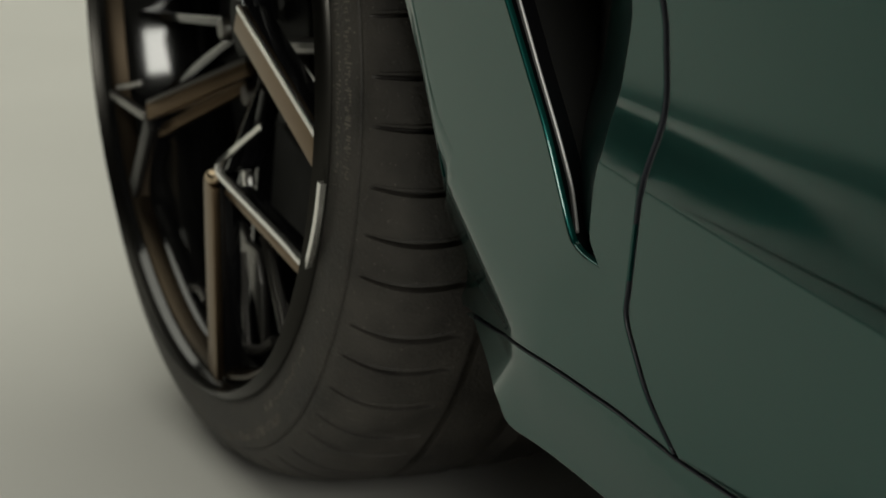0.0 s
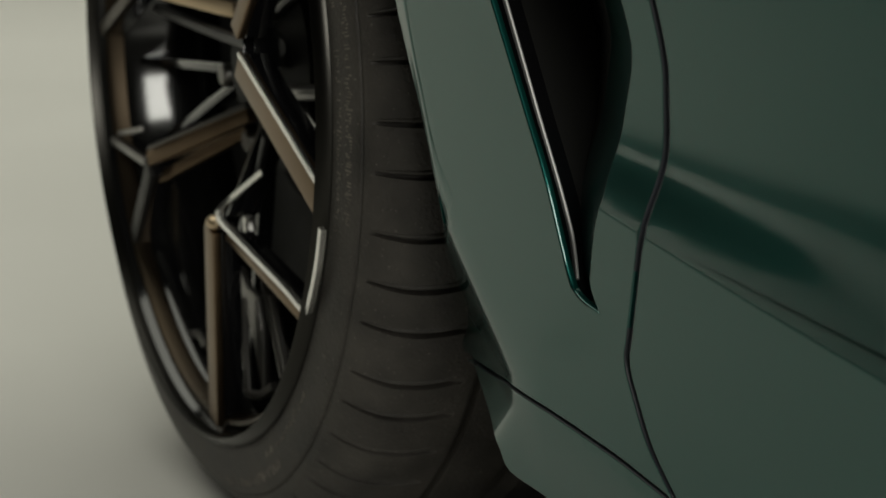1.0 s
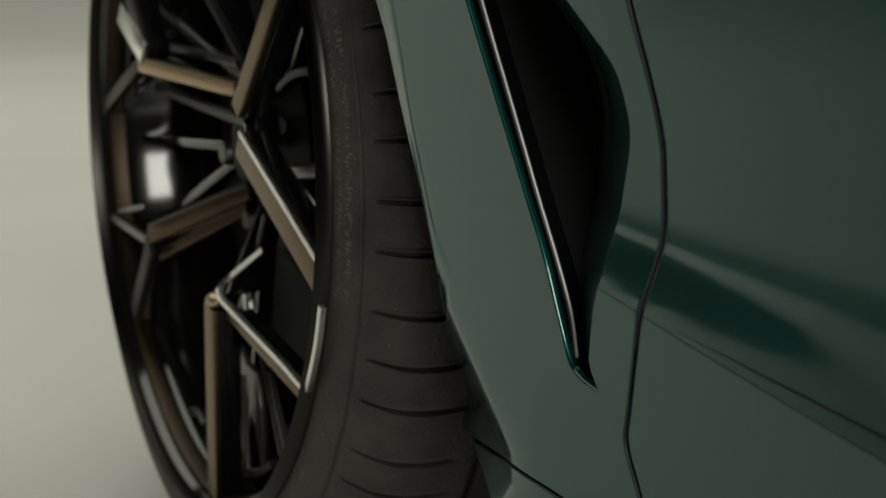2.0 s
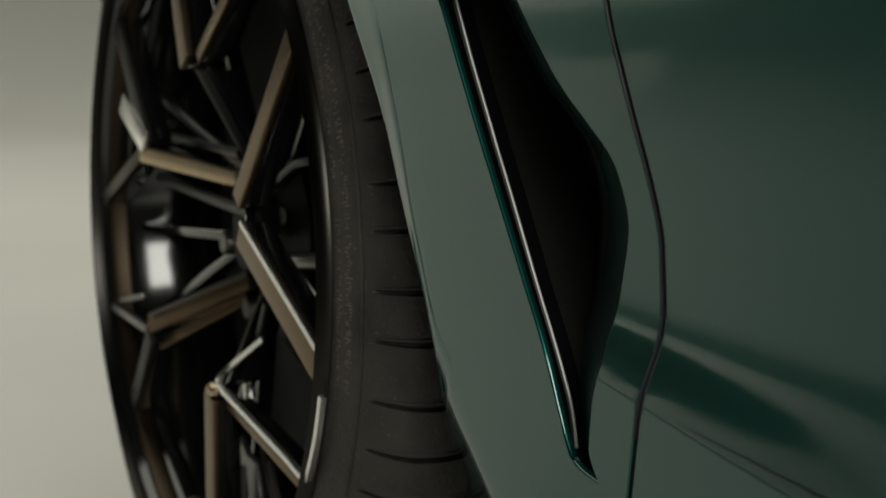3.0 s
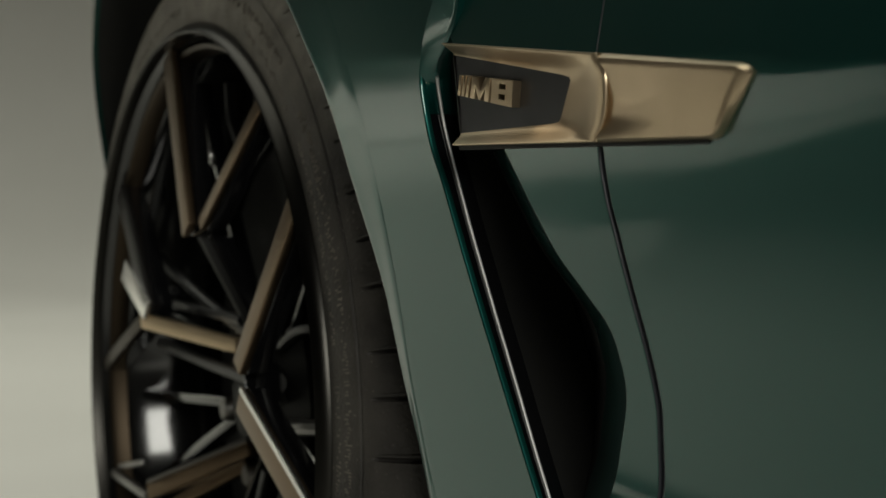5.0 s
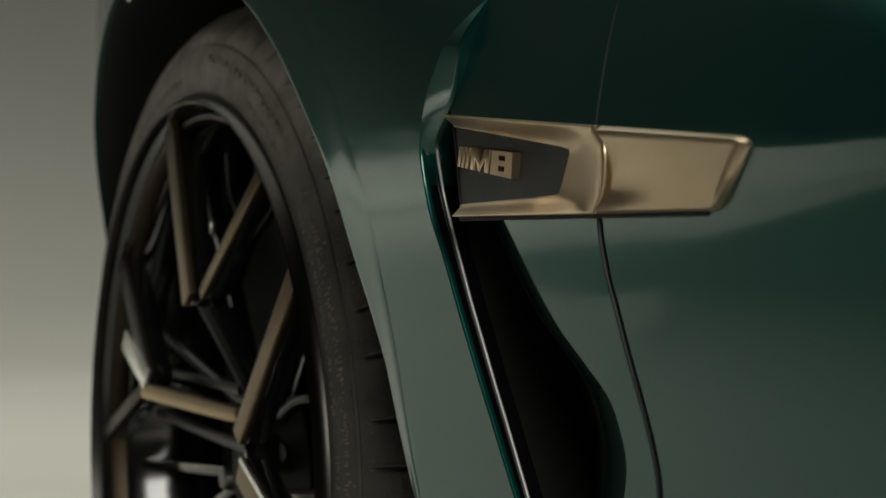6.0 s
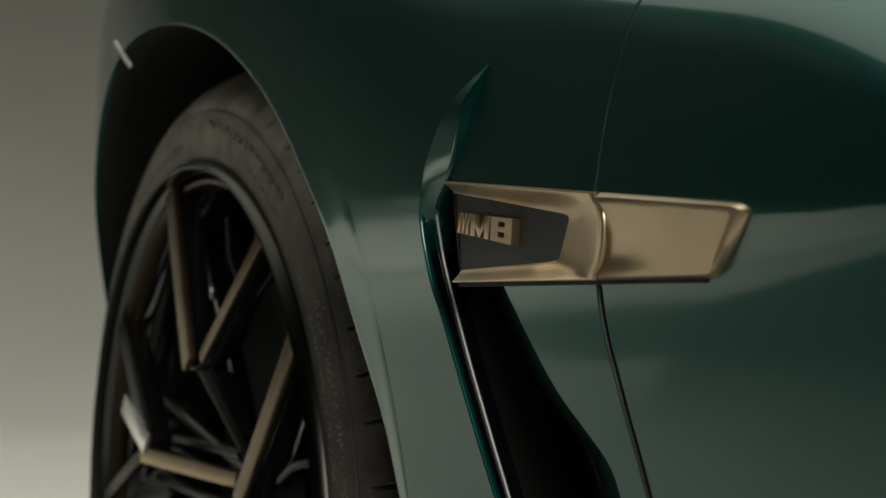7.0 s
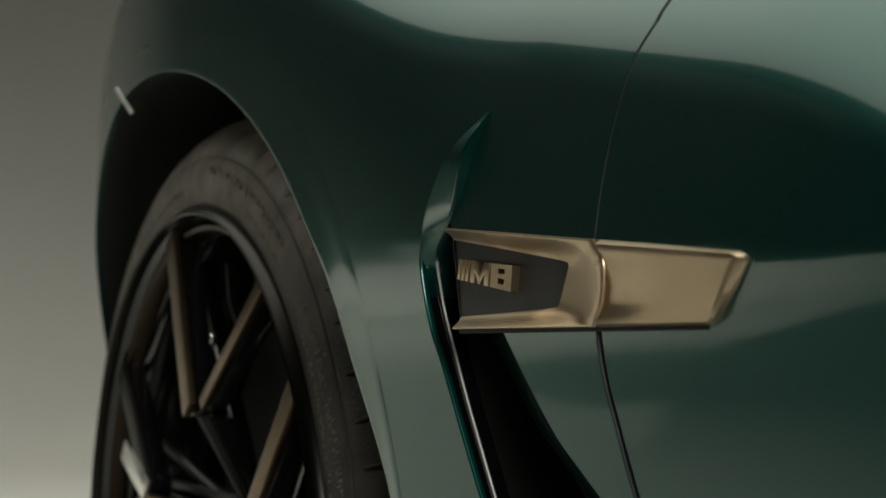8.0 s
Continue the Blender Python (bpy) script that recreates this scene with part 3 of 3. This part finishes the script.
# ---- wheel: x rearward, y inward, z up from the hub ----
def lathe(profile, steps=96):
    bm = bmesh.new()
    rows = [[bm.verts.new((r * math.cos(a), y, r * math.sin(a))) for a in (2 * math.pi * k / steps for k in range(steps))] for r, y in profile]
    for a, b in zip(rows, rows[1:]):
        for k in range(steps):
            bm.faces.new((a[k], a[(k + 1) % steps], b[(k + 1) % steps], b[k]))
    return bm


wheel = part("wheel", lathe([(0.2605, 0.004), (0.2575, 0.010), (0.2560, 0.016), (0.2530, 0.020), (0.2480, 0.03), (0.2400, 0.07), (0.2350, 0.12), (0.2360, 0.20), (0.2480, 0.235), (0.2600, 0.24)], 160), SATIN, car, "gloss black wheel with bronze star spokes")
wheel.matrix_local = pose(0, 0, HUB_UP, 0, 0, WHEEL_TURN - CAR_TURN)
part("rim_lip", lathe([(0.2606, 0.006), (0.2610, -0.001), (0.2617, -0.0038), (0.2627, -0.0046), (0.2642, -0.0037), (0.2666, -0.0010), (0.2690, 0.0026), (0.2690, 0.006)], 160), LIPBLACK, wheel, "dark turned metal rim edge")
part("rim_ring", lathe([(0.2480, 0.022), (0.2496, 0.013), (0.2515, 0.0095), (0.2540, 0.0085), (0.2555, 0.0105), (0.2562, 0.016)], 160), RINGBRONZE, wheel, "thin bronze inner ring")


def settled(z):
    """The tyre's lower part gives under the car's weight and stands flat on the floor."""
    u = max(-z - 0.27, 0.0)
    return max(-0.27 - (u - 2.7 * u * u), -LOADED) if u > 0 else z


def tyre():
    prof = curve([(0.2605, 0.012), (0.264, 0.0065), (0.270, 0.0035), (0.276, 0.0032), (0.288, 0.0035), (0.298, 0.0055), (0.3030, 0.0075), (0.3042, 0.0092), (0.3055, 0.0088), (0.3085, 0.0098), (0.3125, 0.0122), (0.320, 0.0192), (0.3275, 0.029), (0.333, 0.041), (0.337, 0.055), (0.3395, 0.070), (0.3405, 0.0795), (0.3408, 0.0835), (0.341, 0.0875), (0.3415, 0.0935), (0.343, 0.11), (0.343, 0.14), (0.343, 0.17), (0.3415, 0.20), (0.337, 0.23), (0.326, 0.253), (0.30, 0.267), (0.262, 0.258)], 4)
    pitch_n = 62
    # one pitch: the groove with its raised far wall, the block, a fine cut, the block
    cuts = (0.0, 0.015, 0.06, 0.105, 0.125, 0.15, 0.19, 0.205, 0.22, 0.5, 0.75)
    sink = (0.0, 0.9, 1.0, 0.9, 0.0, -0.06, 0.0, 0.10, 0.0, 0.0, 0.0)
    bm = bmesh.new()
    rows = []
    for p in prof:
        r, y = p
        row = []
        for k in range(pitch_n):
            jig = 0.10 * math.sin(k * 2.4)
            for c, depth in zip(cuts, sink):
                v = min(max((y - 0.011) / 0.066, 0), 1)
                bow = 0.12 * math.sin(math.pi * v) - 0.25 * v
                a = (k + c * (0.55 + 0.45 * math.sin(math.pi * min(v, 0.7) / 1.4)) - bow + jig) / pitch_n * 2 * math.pi
                deep = 0.0058 * depth * ease(0.0105, 0.017, y) * (1 - ease(0.062, 0.074, y))
                if abs(y - 0.0825) < 0.003 or abs(y - 0.135) < 0.006 or abs(y - 0.185) < 0.006:
                    deep = 0.006
                if abs(r - 0.3045) < 0.0012 and y < 0.1:
                    deep = 0.0012
                rr = r - deep
                row.append(bm.verts.new((rr * math.cos(a), y, settled(rr * math.sin(a)))))
        rows.append(row)
    for a, b in zip(rows, rows[1:]):
        m = len(a)
        for k in range(m):
            bm.faces.new((a[k], a[(k + 1) % m], b[(k + 1) % m], b[k]))
    return bm


tyre_ob = part("tyre", tyre(), RUBBER, wheel, "black low-profile tyre with shoulder grooves")


def raised_marks():
    """Small raised bars round the sidewall, in place of moulded writing."""
    rng = random.Random(4)
    bm = bmesh.new()

    def wall(r):
        return 0.0035 + 0.16 * max(r - 0.288, 0.0) + 7.0 * max(r - 0.288, 0.0) ** 2

    def bar(r0, r1, a0, a1, y):
        q = [(r0, a0), (r0, a1), (r1, a1), (r1, a0)]
        lo = [bm.verts.new((r * math.cos(a), y + 0.0004 + wall(r), r * math.sin(a))) for r, a in q]
        hi = [bm.verts.new((r * math.cos(a), y - 0.0004 + wall(r), r * math.sin(a))) for r, a in q]
        bm.faces.new(hi)
        for i in range(4):
            bm.faces.new((lo[i], lo[(i + 1) % 4], hi[(i + 1) % 4], hi[i]))
    for r0, h, spans in ((0.2775, 0.0070, ((-14, 8), (13, 40), (46, 66), (96, 120), (-60, -40))), (0.2895, 0.0075, ((-12, 44), (52, 84), (130, 150), (-80, -55)))):
        for a0, a1 in spans:
            a = radians(a0)
            while a < radians(a1):
                if rng.random() < 0.8:
                    low = rng.uniform(0, 0.7)
                    bar(r0 + low * h, r0 + (low + rng.uniform(0.15, 1.0 - low)) * h, a, a + rng.uniform(0.0006, 0.0013) / r0, -0.0002)
                a += rng.uniform(0.0011, 0.0026) / r0
    return bm


tagged(part("sidewall_marking", raised_marks(), WORNRUBBER, tyre_ob), kind="stuff")


def bar_between(p, q, w0, w1, deep, face_mat, name, parent, label="", bevel=0.0008, tilt=0.0):
    """A tapered bar whose outward face lies along p-q; w is its width in the wheel's plane; tilt turns the face up."""
    p, q = Vector(p), Vector(q)
    d = (q - p).normalized()
    acr = Vector((-d.z, 0, d.x)).normalized()
    lean = Vector((0, tilt * math.copysign(1, acr.z), 0))
    acr0, acr1 = (acr + lean) * w0 / 2, (acr + lean) * w1 / 2
    return part(name, prism([p - acr0, q - acr1, q + acr1, p + acr0], Vector((0, deep, 0)), bevel, 2), face_mat, parent, label)


def polar(r, a, y):
    return (r * math.cos(radians(a)), y, r * math.sin(radians(a)))


def arm(parent, p, q, w0, w1, deep, mat, label, name="spoke_arm", top=0.0, top_mat=None, backing=0.014, tilt=0.0):
    """One arm of a spoke: a coloured face, a polished upper chamfer where it has one, and a gloss black body behind."""
    p, q = Vector(p), Vector(q)
    ob = bar_between(p, q, w0, w1, deep, mat, name, parent, label, 0.0012, tilt)
    if backing:
        back = Vector((0, deep + 0.0006, 0))
        bar_between(p + back, q + back, w0 * 0.9, w1 * 0.9, backing, BLACK, "arm_body", parent, "gloss black body of the arm")
    if top:
        d = (q - p).normalized()
        acr = Vector((-d.z, 0, d.x)).normalized()
        acr *= math.copysign(1, acr.z)
        a, b = p + acr * (w0 / 2 - top * 0.2), q + acr * (w1 / 2 - top * 0.2)
        bar_between(a + Vector((0, -0.0005, 0)), b + Vector((0, -0.0005, 0)), top, top, 0.0035, top_mat or CHROME, "polished_edge", parent, "polished metal edge")
    return ob


def spoke_stem(hub, elbow, w0, w1, mat, label, tilt=0.0):
    stem = bar_between(hub, elbow, w0, w1, 0.007, mat, "spoke", wheel, label, 0.0012, tilt)
    back = Vector((0, 0.0076, 0))
    bar_between(Vector(hub) + back, Vector(elbow) + back, w0 * 0.9, w1 * 0.9, 0.016, BLACK, "stem_body", stem, "gloss black body of the spoke")
    return stem


# spoke tones are set one by one, light and shade included in the colour
# rearward spoke: its two arms end apart at the black elbow
stem = spoke_stem((0.030, 0.046, 0.006), (0.110, 0.004, 0.024), 0.018, 0.030, BLACK, "gloss black spoke with two bronze arms")
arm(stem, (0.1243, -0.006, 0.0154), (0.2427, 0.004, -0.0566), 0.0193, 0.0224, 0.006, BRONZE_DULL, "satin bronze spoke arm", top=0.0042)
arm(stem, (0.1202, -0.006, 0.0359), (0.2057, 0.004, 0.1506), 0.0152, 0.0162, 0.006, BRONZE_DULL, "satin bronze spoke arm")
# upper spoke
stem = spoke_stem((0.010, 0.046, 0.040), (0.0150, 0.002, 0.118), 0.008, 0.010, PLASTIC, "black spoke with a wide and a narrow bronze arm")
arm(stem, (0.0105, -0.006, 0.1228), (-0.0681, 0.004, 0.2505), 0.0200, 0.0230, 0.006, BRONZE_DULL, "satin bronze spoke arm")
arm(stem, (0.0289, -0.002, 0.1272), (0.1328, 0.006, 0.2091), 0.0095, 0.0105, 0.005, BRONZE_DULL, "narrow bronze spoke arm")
# forward spoke: its stem takes the brighter bronze, the light on it painted in
stem = spoke_stem((-0.0175, 0.040, 0.0370), (-0.1073, -0.006, 0.0507), 0.0118, 0.0122, BRONZE, "bronze spoke coloured as fully lit, with grey arms", tilt=-0.12)
arm(stem, (-0.1117, -0.005, 0.0498), (-0.2505, 0.003, 0.0037), 0.0105, 0.0112, 0.005, RINGBRONZE, "spoke arm in bronze darkened as shade")
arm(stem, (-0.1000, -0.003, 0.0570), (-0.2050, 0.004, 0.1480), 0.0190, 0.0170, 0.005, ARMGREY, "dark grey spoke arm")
# short bright piece that paints in the white reflection on the arm above
arm(stem, (-0.0937, -0.0062, 0.0600), (-0.1711, -0.002, 0.0868), 0.0165, 0.0165, 0.004, CHROME, "bright metal facet drawing the reflection on the arm", name="glint_facet", backing=0, tilt=0.12)
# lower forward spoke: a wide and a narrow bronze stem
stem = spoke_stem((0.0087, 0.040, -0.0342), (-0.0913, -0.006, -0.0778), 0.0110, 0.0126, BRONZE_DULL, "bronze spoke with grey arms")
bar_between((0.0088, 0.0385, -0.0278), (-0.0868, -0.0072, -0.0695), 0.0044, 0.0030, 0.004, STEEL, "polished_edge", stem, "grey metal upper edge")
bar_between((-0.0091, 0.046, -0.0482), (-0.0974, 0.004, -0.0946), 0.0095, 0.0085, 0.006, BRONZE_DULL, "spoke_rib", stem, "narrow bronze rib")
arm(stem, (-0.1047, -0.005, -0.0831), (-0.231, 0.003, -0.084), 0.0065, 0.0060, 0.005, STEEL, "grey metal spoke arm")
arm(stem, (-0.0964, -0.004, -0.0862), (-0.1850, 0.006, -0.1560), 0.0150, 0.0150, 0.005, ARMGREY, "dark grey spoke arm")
arm(stem, (-0.1288, 0.0, -0.0613), (-0.2127, 0.004, -0.0764), 0.0046, 0.0042, 0.004, STEEL, "thin grey metal edge", name="polished_edge", backing=0)
# lower rearward spoke: an upright bronze arm and a window with a polished edge
stem = spoke_stem((0.030, 0.046, -0.030), (0.0640, 0.004, -0.0960), 0.010, 0.016, BLACK, "gloss black spoke with an upright bronze arm")
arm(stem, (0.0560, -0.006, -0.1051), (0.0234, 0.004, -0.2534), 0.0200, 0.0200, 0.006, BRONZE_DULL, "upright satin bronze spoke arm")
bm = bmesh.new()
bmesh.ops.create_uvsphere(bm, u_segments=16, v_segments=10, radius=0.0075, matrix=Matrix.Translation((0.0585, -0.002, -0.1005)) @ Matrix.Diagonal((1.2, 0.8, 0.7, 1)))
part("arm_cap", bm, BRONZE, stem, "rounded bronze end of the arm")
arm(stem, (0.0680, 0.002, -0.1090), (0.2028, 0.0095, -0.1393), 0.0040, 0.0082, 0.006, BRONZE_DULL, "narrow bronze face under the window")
for a in (11, 85, 158, 227, 303):
    for da in (-9, 9):
        bar_between(polar(0.050, a + 36 + da * 0.4, 0.055), polar(0.2450, a + 36 + da, 0.034), 0.008, 0.006, 0.012, BLACK, "inner_arm", wheel, "gloss black inner arm")

window_edge = curve([(0.1173, 0.012, -0.0569), (0.0800, 0.003, -0.0795), (0.0735, -0.004, -0.0875), (0.0722, -0.005, -0.0925), (0.0773, -0.004, -0.0977), (0.1428, 0.001, -0.1141), (0.1783, 0.0035, -0.1226), (0.2141, 0.0030, -0.1289), (0.2373, -0.0030, -0.1220), (0.2586, -0.0052, -0.0935), (0.2681, -0.0052, -0.0661)], 6)


def ribbon(line, w, deep):
    """A flat polished band along a line, facing outward, with rounded edges."""
    sect = ((-0.5, 1.0), (-0.5, 0.15), (-0.36, 0.0), (0.36, 0.0), (0.5, 0.15), (0.5, 1.0))
    rows = [[] for _ in sect]
    for i, p in enumerate(line):
        d = line[min(i + 1, len(line) - 1)] - line[max(i - 1, 0)]
        acr = Vector((-d.z, 0, d.x)).normalized()
        for row, (a, b) in zip(rows, sect):
            row.append(p + acr * a * w + Vector((0, b * deep, 0)))
    return loft(rows)


part("polished_edge", ribbon(resample([Vector(p) for p in window_edge], 70), 0.0042, 0.004), CHROME, wheel, "polished metal edge round a spoke window")
part("hub_cap", lathe([(0.0005, 0.040), (0.020, 0.040), (0.030, 0.042), (0.034, 0.047), (0.060, 0.056), (0.078, 0.062), (0.080, 0.10)], 48), PLASTIC, wheel, "satin black hub centre")
for k in range(5):
    x, y, z = polar(0.056, 50 + 72 * k, 0.052)
    bm = lathe([(0.0005, -0.010), (0.007, -0.010), (0.009, -0.007), (0.0095, 0.004)], 18)
    bmesh.ops.translate(bm, verts=bm.verts, vec=(x, y, z))
    part("lug_bolt", bm, STEEL, wheel, "steel wheel bolt")
part("brake_disc", lathe([(0.075, 0.095), (0.100, 0.090), (0.102, 0.088), (0.195, 0.088), (0.198, 0.092), (0.198, 0.116), (0.195, 0.12), (0.075, 0.12)], 96), DISC, wheel, "dark steel brake disc")


def caliper():
    out = [polar(r, a, 0.07) for r, a in [(0.135, a) for a in range(-40, 41, 8)] + [(0.205, a) for a in range(40, -41, -8)]]
    return prism([Vector(p) for p in out], Vector((0, 0.08, 0)), 0.006, 2)


for ends, r, mat, name in (
    (((0.099, 0.03, -0.008), (0.190, 0.03, 0.003)), 0.0055, STEEL, "caliper_pin"),
    (((0.108, 0.03, 0.048), (0.140, 0.03, 0.060), (0.170, 0.03, 0.064)), 0.0032, DARKGREY, "caliper_pin"),
    (((0.097, 0.03, 0.004), (0.094, 0.03, -0.006), (0.099, 0.03, -0.018), (0.112, 0.03, -0.020)), 0.0026, CHROME, "spring_clip"),
    (((-0.181, 0.03, 0.096), (-0.176, 0.03, 0.080), (-0.160, 0.03, 0.072), (-0.134, 0.03, 0.071)), 0.0040, DARKGREY, "brake_hose"),
    (((-0.181, 0.03, 0.096), (-0.120, 0.032, 0.080), (-0.040, 0.036, 0.060), (0.030, 0.04, 0.048)), 0.0042, DARKGREY, "brake_hose"),
    (((0.078, 0.03, -0.040), (0.050, 0.03, -0.085), (0.040, 0.03, -0.104)), 0.0030, DARKGREY, "bleed_pipe"),
    (((0.040, 0.03, -0.098), (0.0385, 0.03, -0.106), (0.040, 0.03, -0.113)), 0.0045, CHROME, "bleed_cap"),
    (((-0.197, 0.03, 0.061), (-0.090, 0.032, 0.060), (0.010, 0.036, 0.058)), 0.0038, DARKGREY, "brake_hose"),
    (((-0.173, 0.03, 0.027), (-0.080, 0.03, 0.023), (0.019, 0.03, 0.020), (0.090, 0.03, 0.021)), 0.0044, DARKGREY, "brake_hose"),
    (((0.090, 0.03, 0.021), (0.099, 0.03, 0.022)), 0.0075, CHROME, "hose_end"),
    (((-0.243, 0.04, 0.219), (-0.215, 0.04, 0.206), (-0.172, 0.04, 0.203)), 0.0030, STEEL, "spring_clip"),
    (((-0.267, 0.03, 0.156), (-0.257, 0.03, 0.147), (-0.247, 0.03, 0.139)), 0.0060, CHROME, "balance_weight"),
    (((-0.054, 0.05, 0.230), (-0.046, 0.05, 0.200), (-0.020, 0.05, 0.178)), 0.0060, DARKGREY, "cooling_guide"),
    (((0.014, 0.05, 0.232), (0.012, 0.05, 0.210), (0.008, 0.05, 0.186)), 0.0060, DARKGREY, "cooling_guide"),
    (((-0.105, 0.03, -0.222), (-0.085, 0.03, -0.218), (-0.069, 0.03, -0.224)), 0.0035, STEEL, "spring_clip"),
    (((0.005, 0.03, -0.232), (0.045, 0.03, -0.232), (0.085, 0.03, -0.214)), 0.0035, STEEL, "spring_clip"),
    (((0.067, 0.03, -0.144), (0.085, 0.03, -0.172), (0.104, 0.03, -0.203)), 0.0028, STEEL, "guide_rod"),
    (((0.083, 0.03, -0.149), (0.100, 0.03, -0.176), (0.119, 0.03, -0.206)), 0.0030, STEEL, "guide_rod"),
    (((0.022, 0.03, -0.165), (0.024, 0.03, -0.200), (0.029, 0.03, -0.236)), 0.0030, STEEL, "guide_rod"),
):
    part(name, tube(resample(curve(ends, 6), 14), r, 10), mat, wheel)
for x, z in ((-0.080, 0.175), (-0.053, 0.175)):
    bm = bmesh.new()
    bmesh.ops.create_uvsphere(bm, u_segments=16, v_segments=10, radius=0.0075, matrix=Matrix.Translation((x, 0.032, z)) @ Matrix.Diagonal((1, 0.7, 1, 1)))
    part("bolt_head", bm, CHROME, wheel)
part("sensor_bracket", prism([Vector(p) for p in ((0.006, 0.03, -0.145), (0.014, 0.03, -0.147), (0.026, 0.03, -0.156), (0.050, 0.03, -0.158), (0.058, 0.03, -0.180), (0.063, 0.03, -0.226), (0.056, 0.03, -0.226), (0.044, 0.03, -0.196), (0.026, 0.03, -0.176), (0.010, 0.03, -0.166))], Vector((0, 0.006, 0)), 0.0012), STEEL, wheel, "grey metal bracket")
part("brake_caliper", caliper(), DARKGREY, wheel, "black brake caliper")

# ---- studio ----
def room():
    bm = bmesh.new()
    prof = [(0.0, 0.0)] + [(5.5 + 4.0 * math.sin(a), 3.4 - 3.4 * math.cos(a)) for a in [math.pi / 2 * k / 16 for k in range(17)]] + [(9.5, 5.2)]
    n = 48
    centre = Vector((0, 2.0, 0))
    rows = []
    for r, z in prof[1:]:
        rows.append([bm.verts.new(centre + Vector((r * math.cos(2 * math.pi * k / n), r * math.sin(2 * math.pi * k / n), z))) for k in range(n)])
    bm.faces.new(rows[0])
    for a, b in zip(rows, rows[1:]):
        for k in range(n):
            bm.faces.new((a[k], a[(k + 1) % n], b[(k + 1) % n], b[k]))
    ob = finish(bm, "floor", STUDIO)
    tagged(ob, "seamless pale grey studio floor curving up into the walls", "floor", kind="structure")
    bm = bmesh.new()
    vs = [bm.verts.new(centre + Vector((9.6 * math.cos(2 * math.pi * k / n), 9.6 * math.sin(2 * math.pi * k / n), z))) for z in (5.2, 5.3) for k in range(n)]
    bm.faces.new(vs[:n]), bm.faces.new(vs[n:])
    for k in range(n):
        bm.faces.new((vs[k], vs[(k + 1) % n], vs[n + (k + 1) % n], vs[n + k]))
    tagged(finish(bm, "ceiling", DARKWALL), "dark painted studio ceiling", "ceiling", kind="structure")


def white_sheet():
    """An unseen white cloth with a ragged lower edge over the foot of the curved wall, in front of the curtain, added
    to give the paint a pale reflected band.
    """
    rng = random.Random(9)
    foot = [6.55 + rng.uniform(-0.05, 0.05) + 0.05 * math.sin(k * 0.9) for k in range(161)]
    lines = []
    for t in (0.0, 0.08, 0.3, 0.55, 0.8, 1.0):
        line = []
        for k, r0 in enumerate(foot):
            r, a = r0 + (8.5 - r0) * t, radians(128 + 110 * k / 160)
            z = 3.4 - math.sqrt(3.4 ** 2 * (1 - ((r - 5.5) / 4.0) ** 2))
            line.append(Vector(((r - 0.02) * math.cos(a), 2.0 + (r - 0.02) * math.sin(a), z + 0.02)))
        lines.append(line)
    ob = finish(loft(lines), "wall_cloth", BANDWHITE)
    ob.modifiers.new("thickness", "SOLIDIFY").thickness = 0.006
    tagged(ob, "unseen white cloth added to give the paint a pale reflected band", "cloth", kind="structure")


def curtain():
    """An unseen heavy black curtain in folds, added round one side of the studio to darken reflections."""
    lines, n = [], 240
    for z in (0.45, 1.2, 2.6, 5.0):
        line = []
        for k in range(n + 1):
            a = radians(137 + 101 * k / n)
            r = 8.0 + 0.07 * math.sin(k * 1.3) + 0.03 * math.sin(k * 0.37)
            line.append(Vector((r * math.cos(a), 1.0 + r * math.sin(a), z)))
        lines.append(line)
    ob = finish(loft(lines), "curtain", CURTAIN)
    thick = ob.modifiers.new("thickness", "SOLIDIFY")
    thick.thickness = 0.01
    tagged(ob, "unseen black curtain added to darken the car's reflections", "curtain", kind="structure")


room()
white_sheet()
curtain()


def shade_sheet():
    """An unseen grey sheet along the car's outer side, added to darken the door's reflection."""
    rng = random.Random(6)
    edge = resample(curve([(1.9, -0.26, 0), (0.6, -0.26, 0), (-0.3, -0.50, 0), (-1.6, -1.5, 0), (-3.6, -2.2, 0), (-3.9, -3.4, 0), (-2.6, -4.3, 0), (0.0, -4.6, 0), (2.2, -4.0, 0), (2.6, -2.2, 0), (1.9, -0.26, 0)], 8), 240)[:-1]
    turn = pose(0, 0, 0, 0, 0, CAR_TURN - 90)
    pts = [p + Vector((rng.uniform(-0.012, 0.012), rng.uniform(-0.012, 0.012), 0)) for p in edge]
    ob = finish(prism(pts, Vector((0, 0, 0.006))), "carpet", GRADED_GREY)
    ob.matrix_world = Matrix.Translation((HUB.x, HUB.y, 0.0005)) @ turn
    tagged(ob, "unseen grey sheet beside the car, graded to darken the door's reflection", "carpet", kind="structure")


shade_sheet()
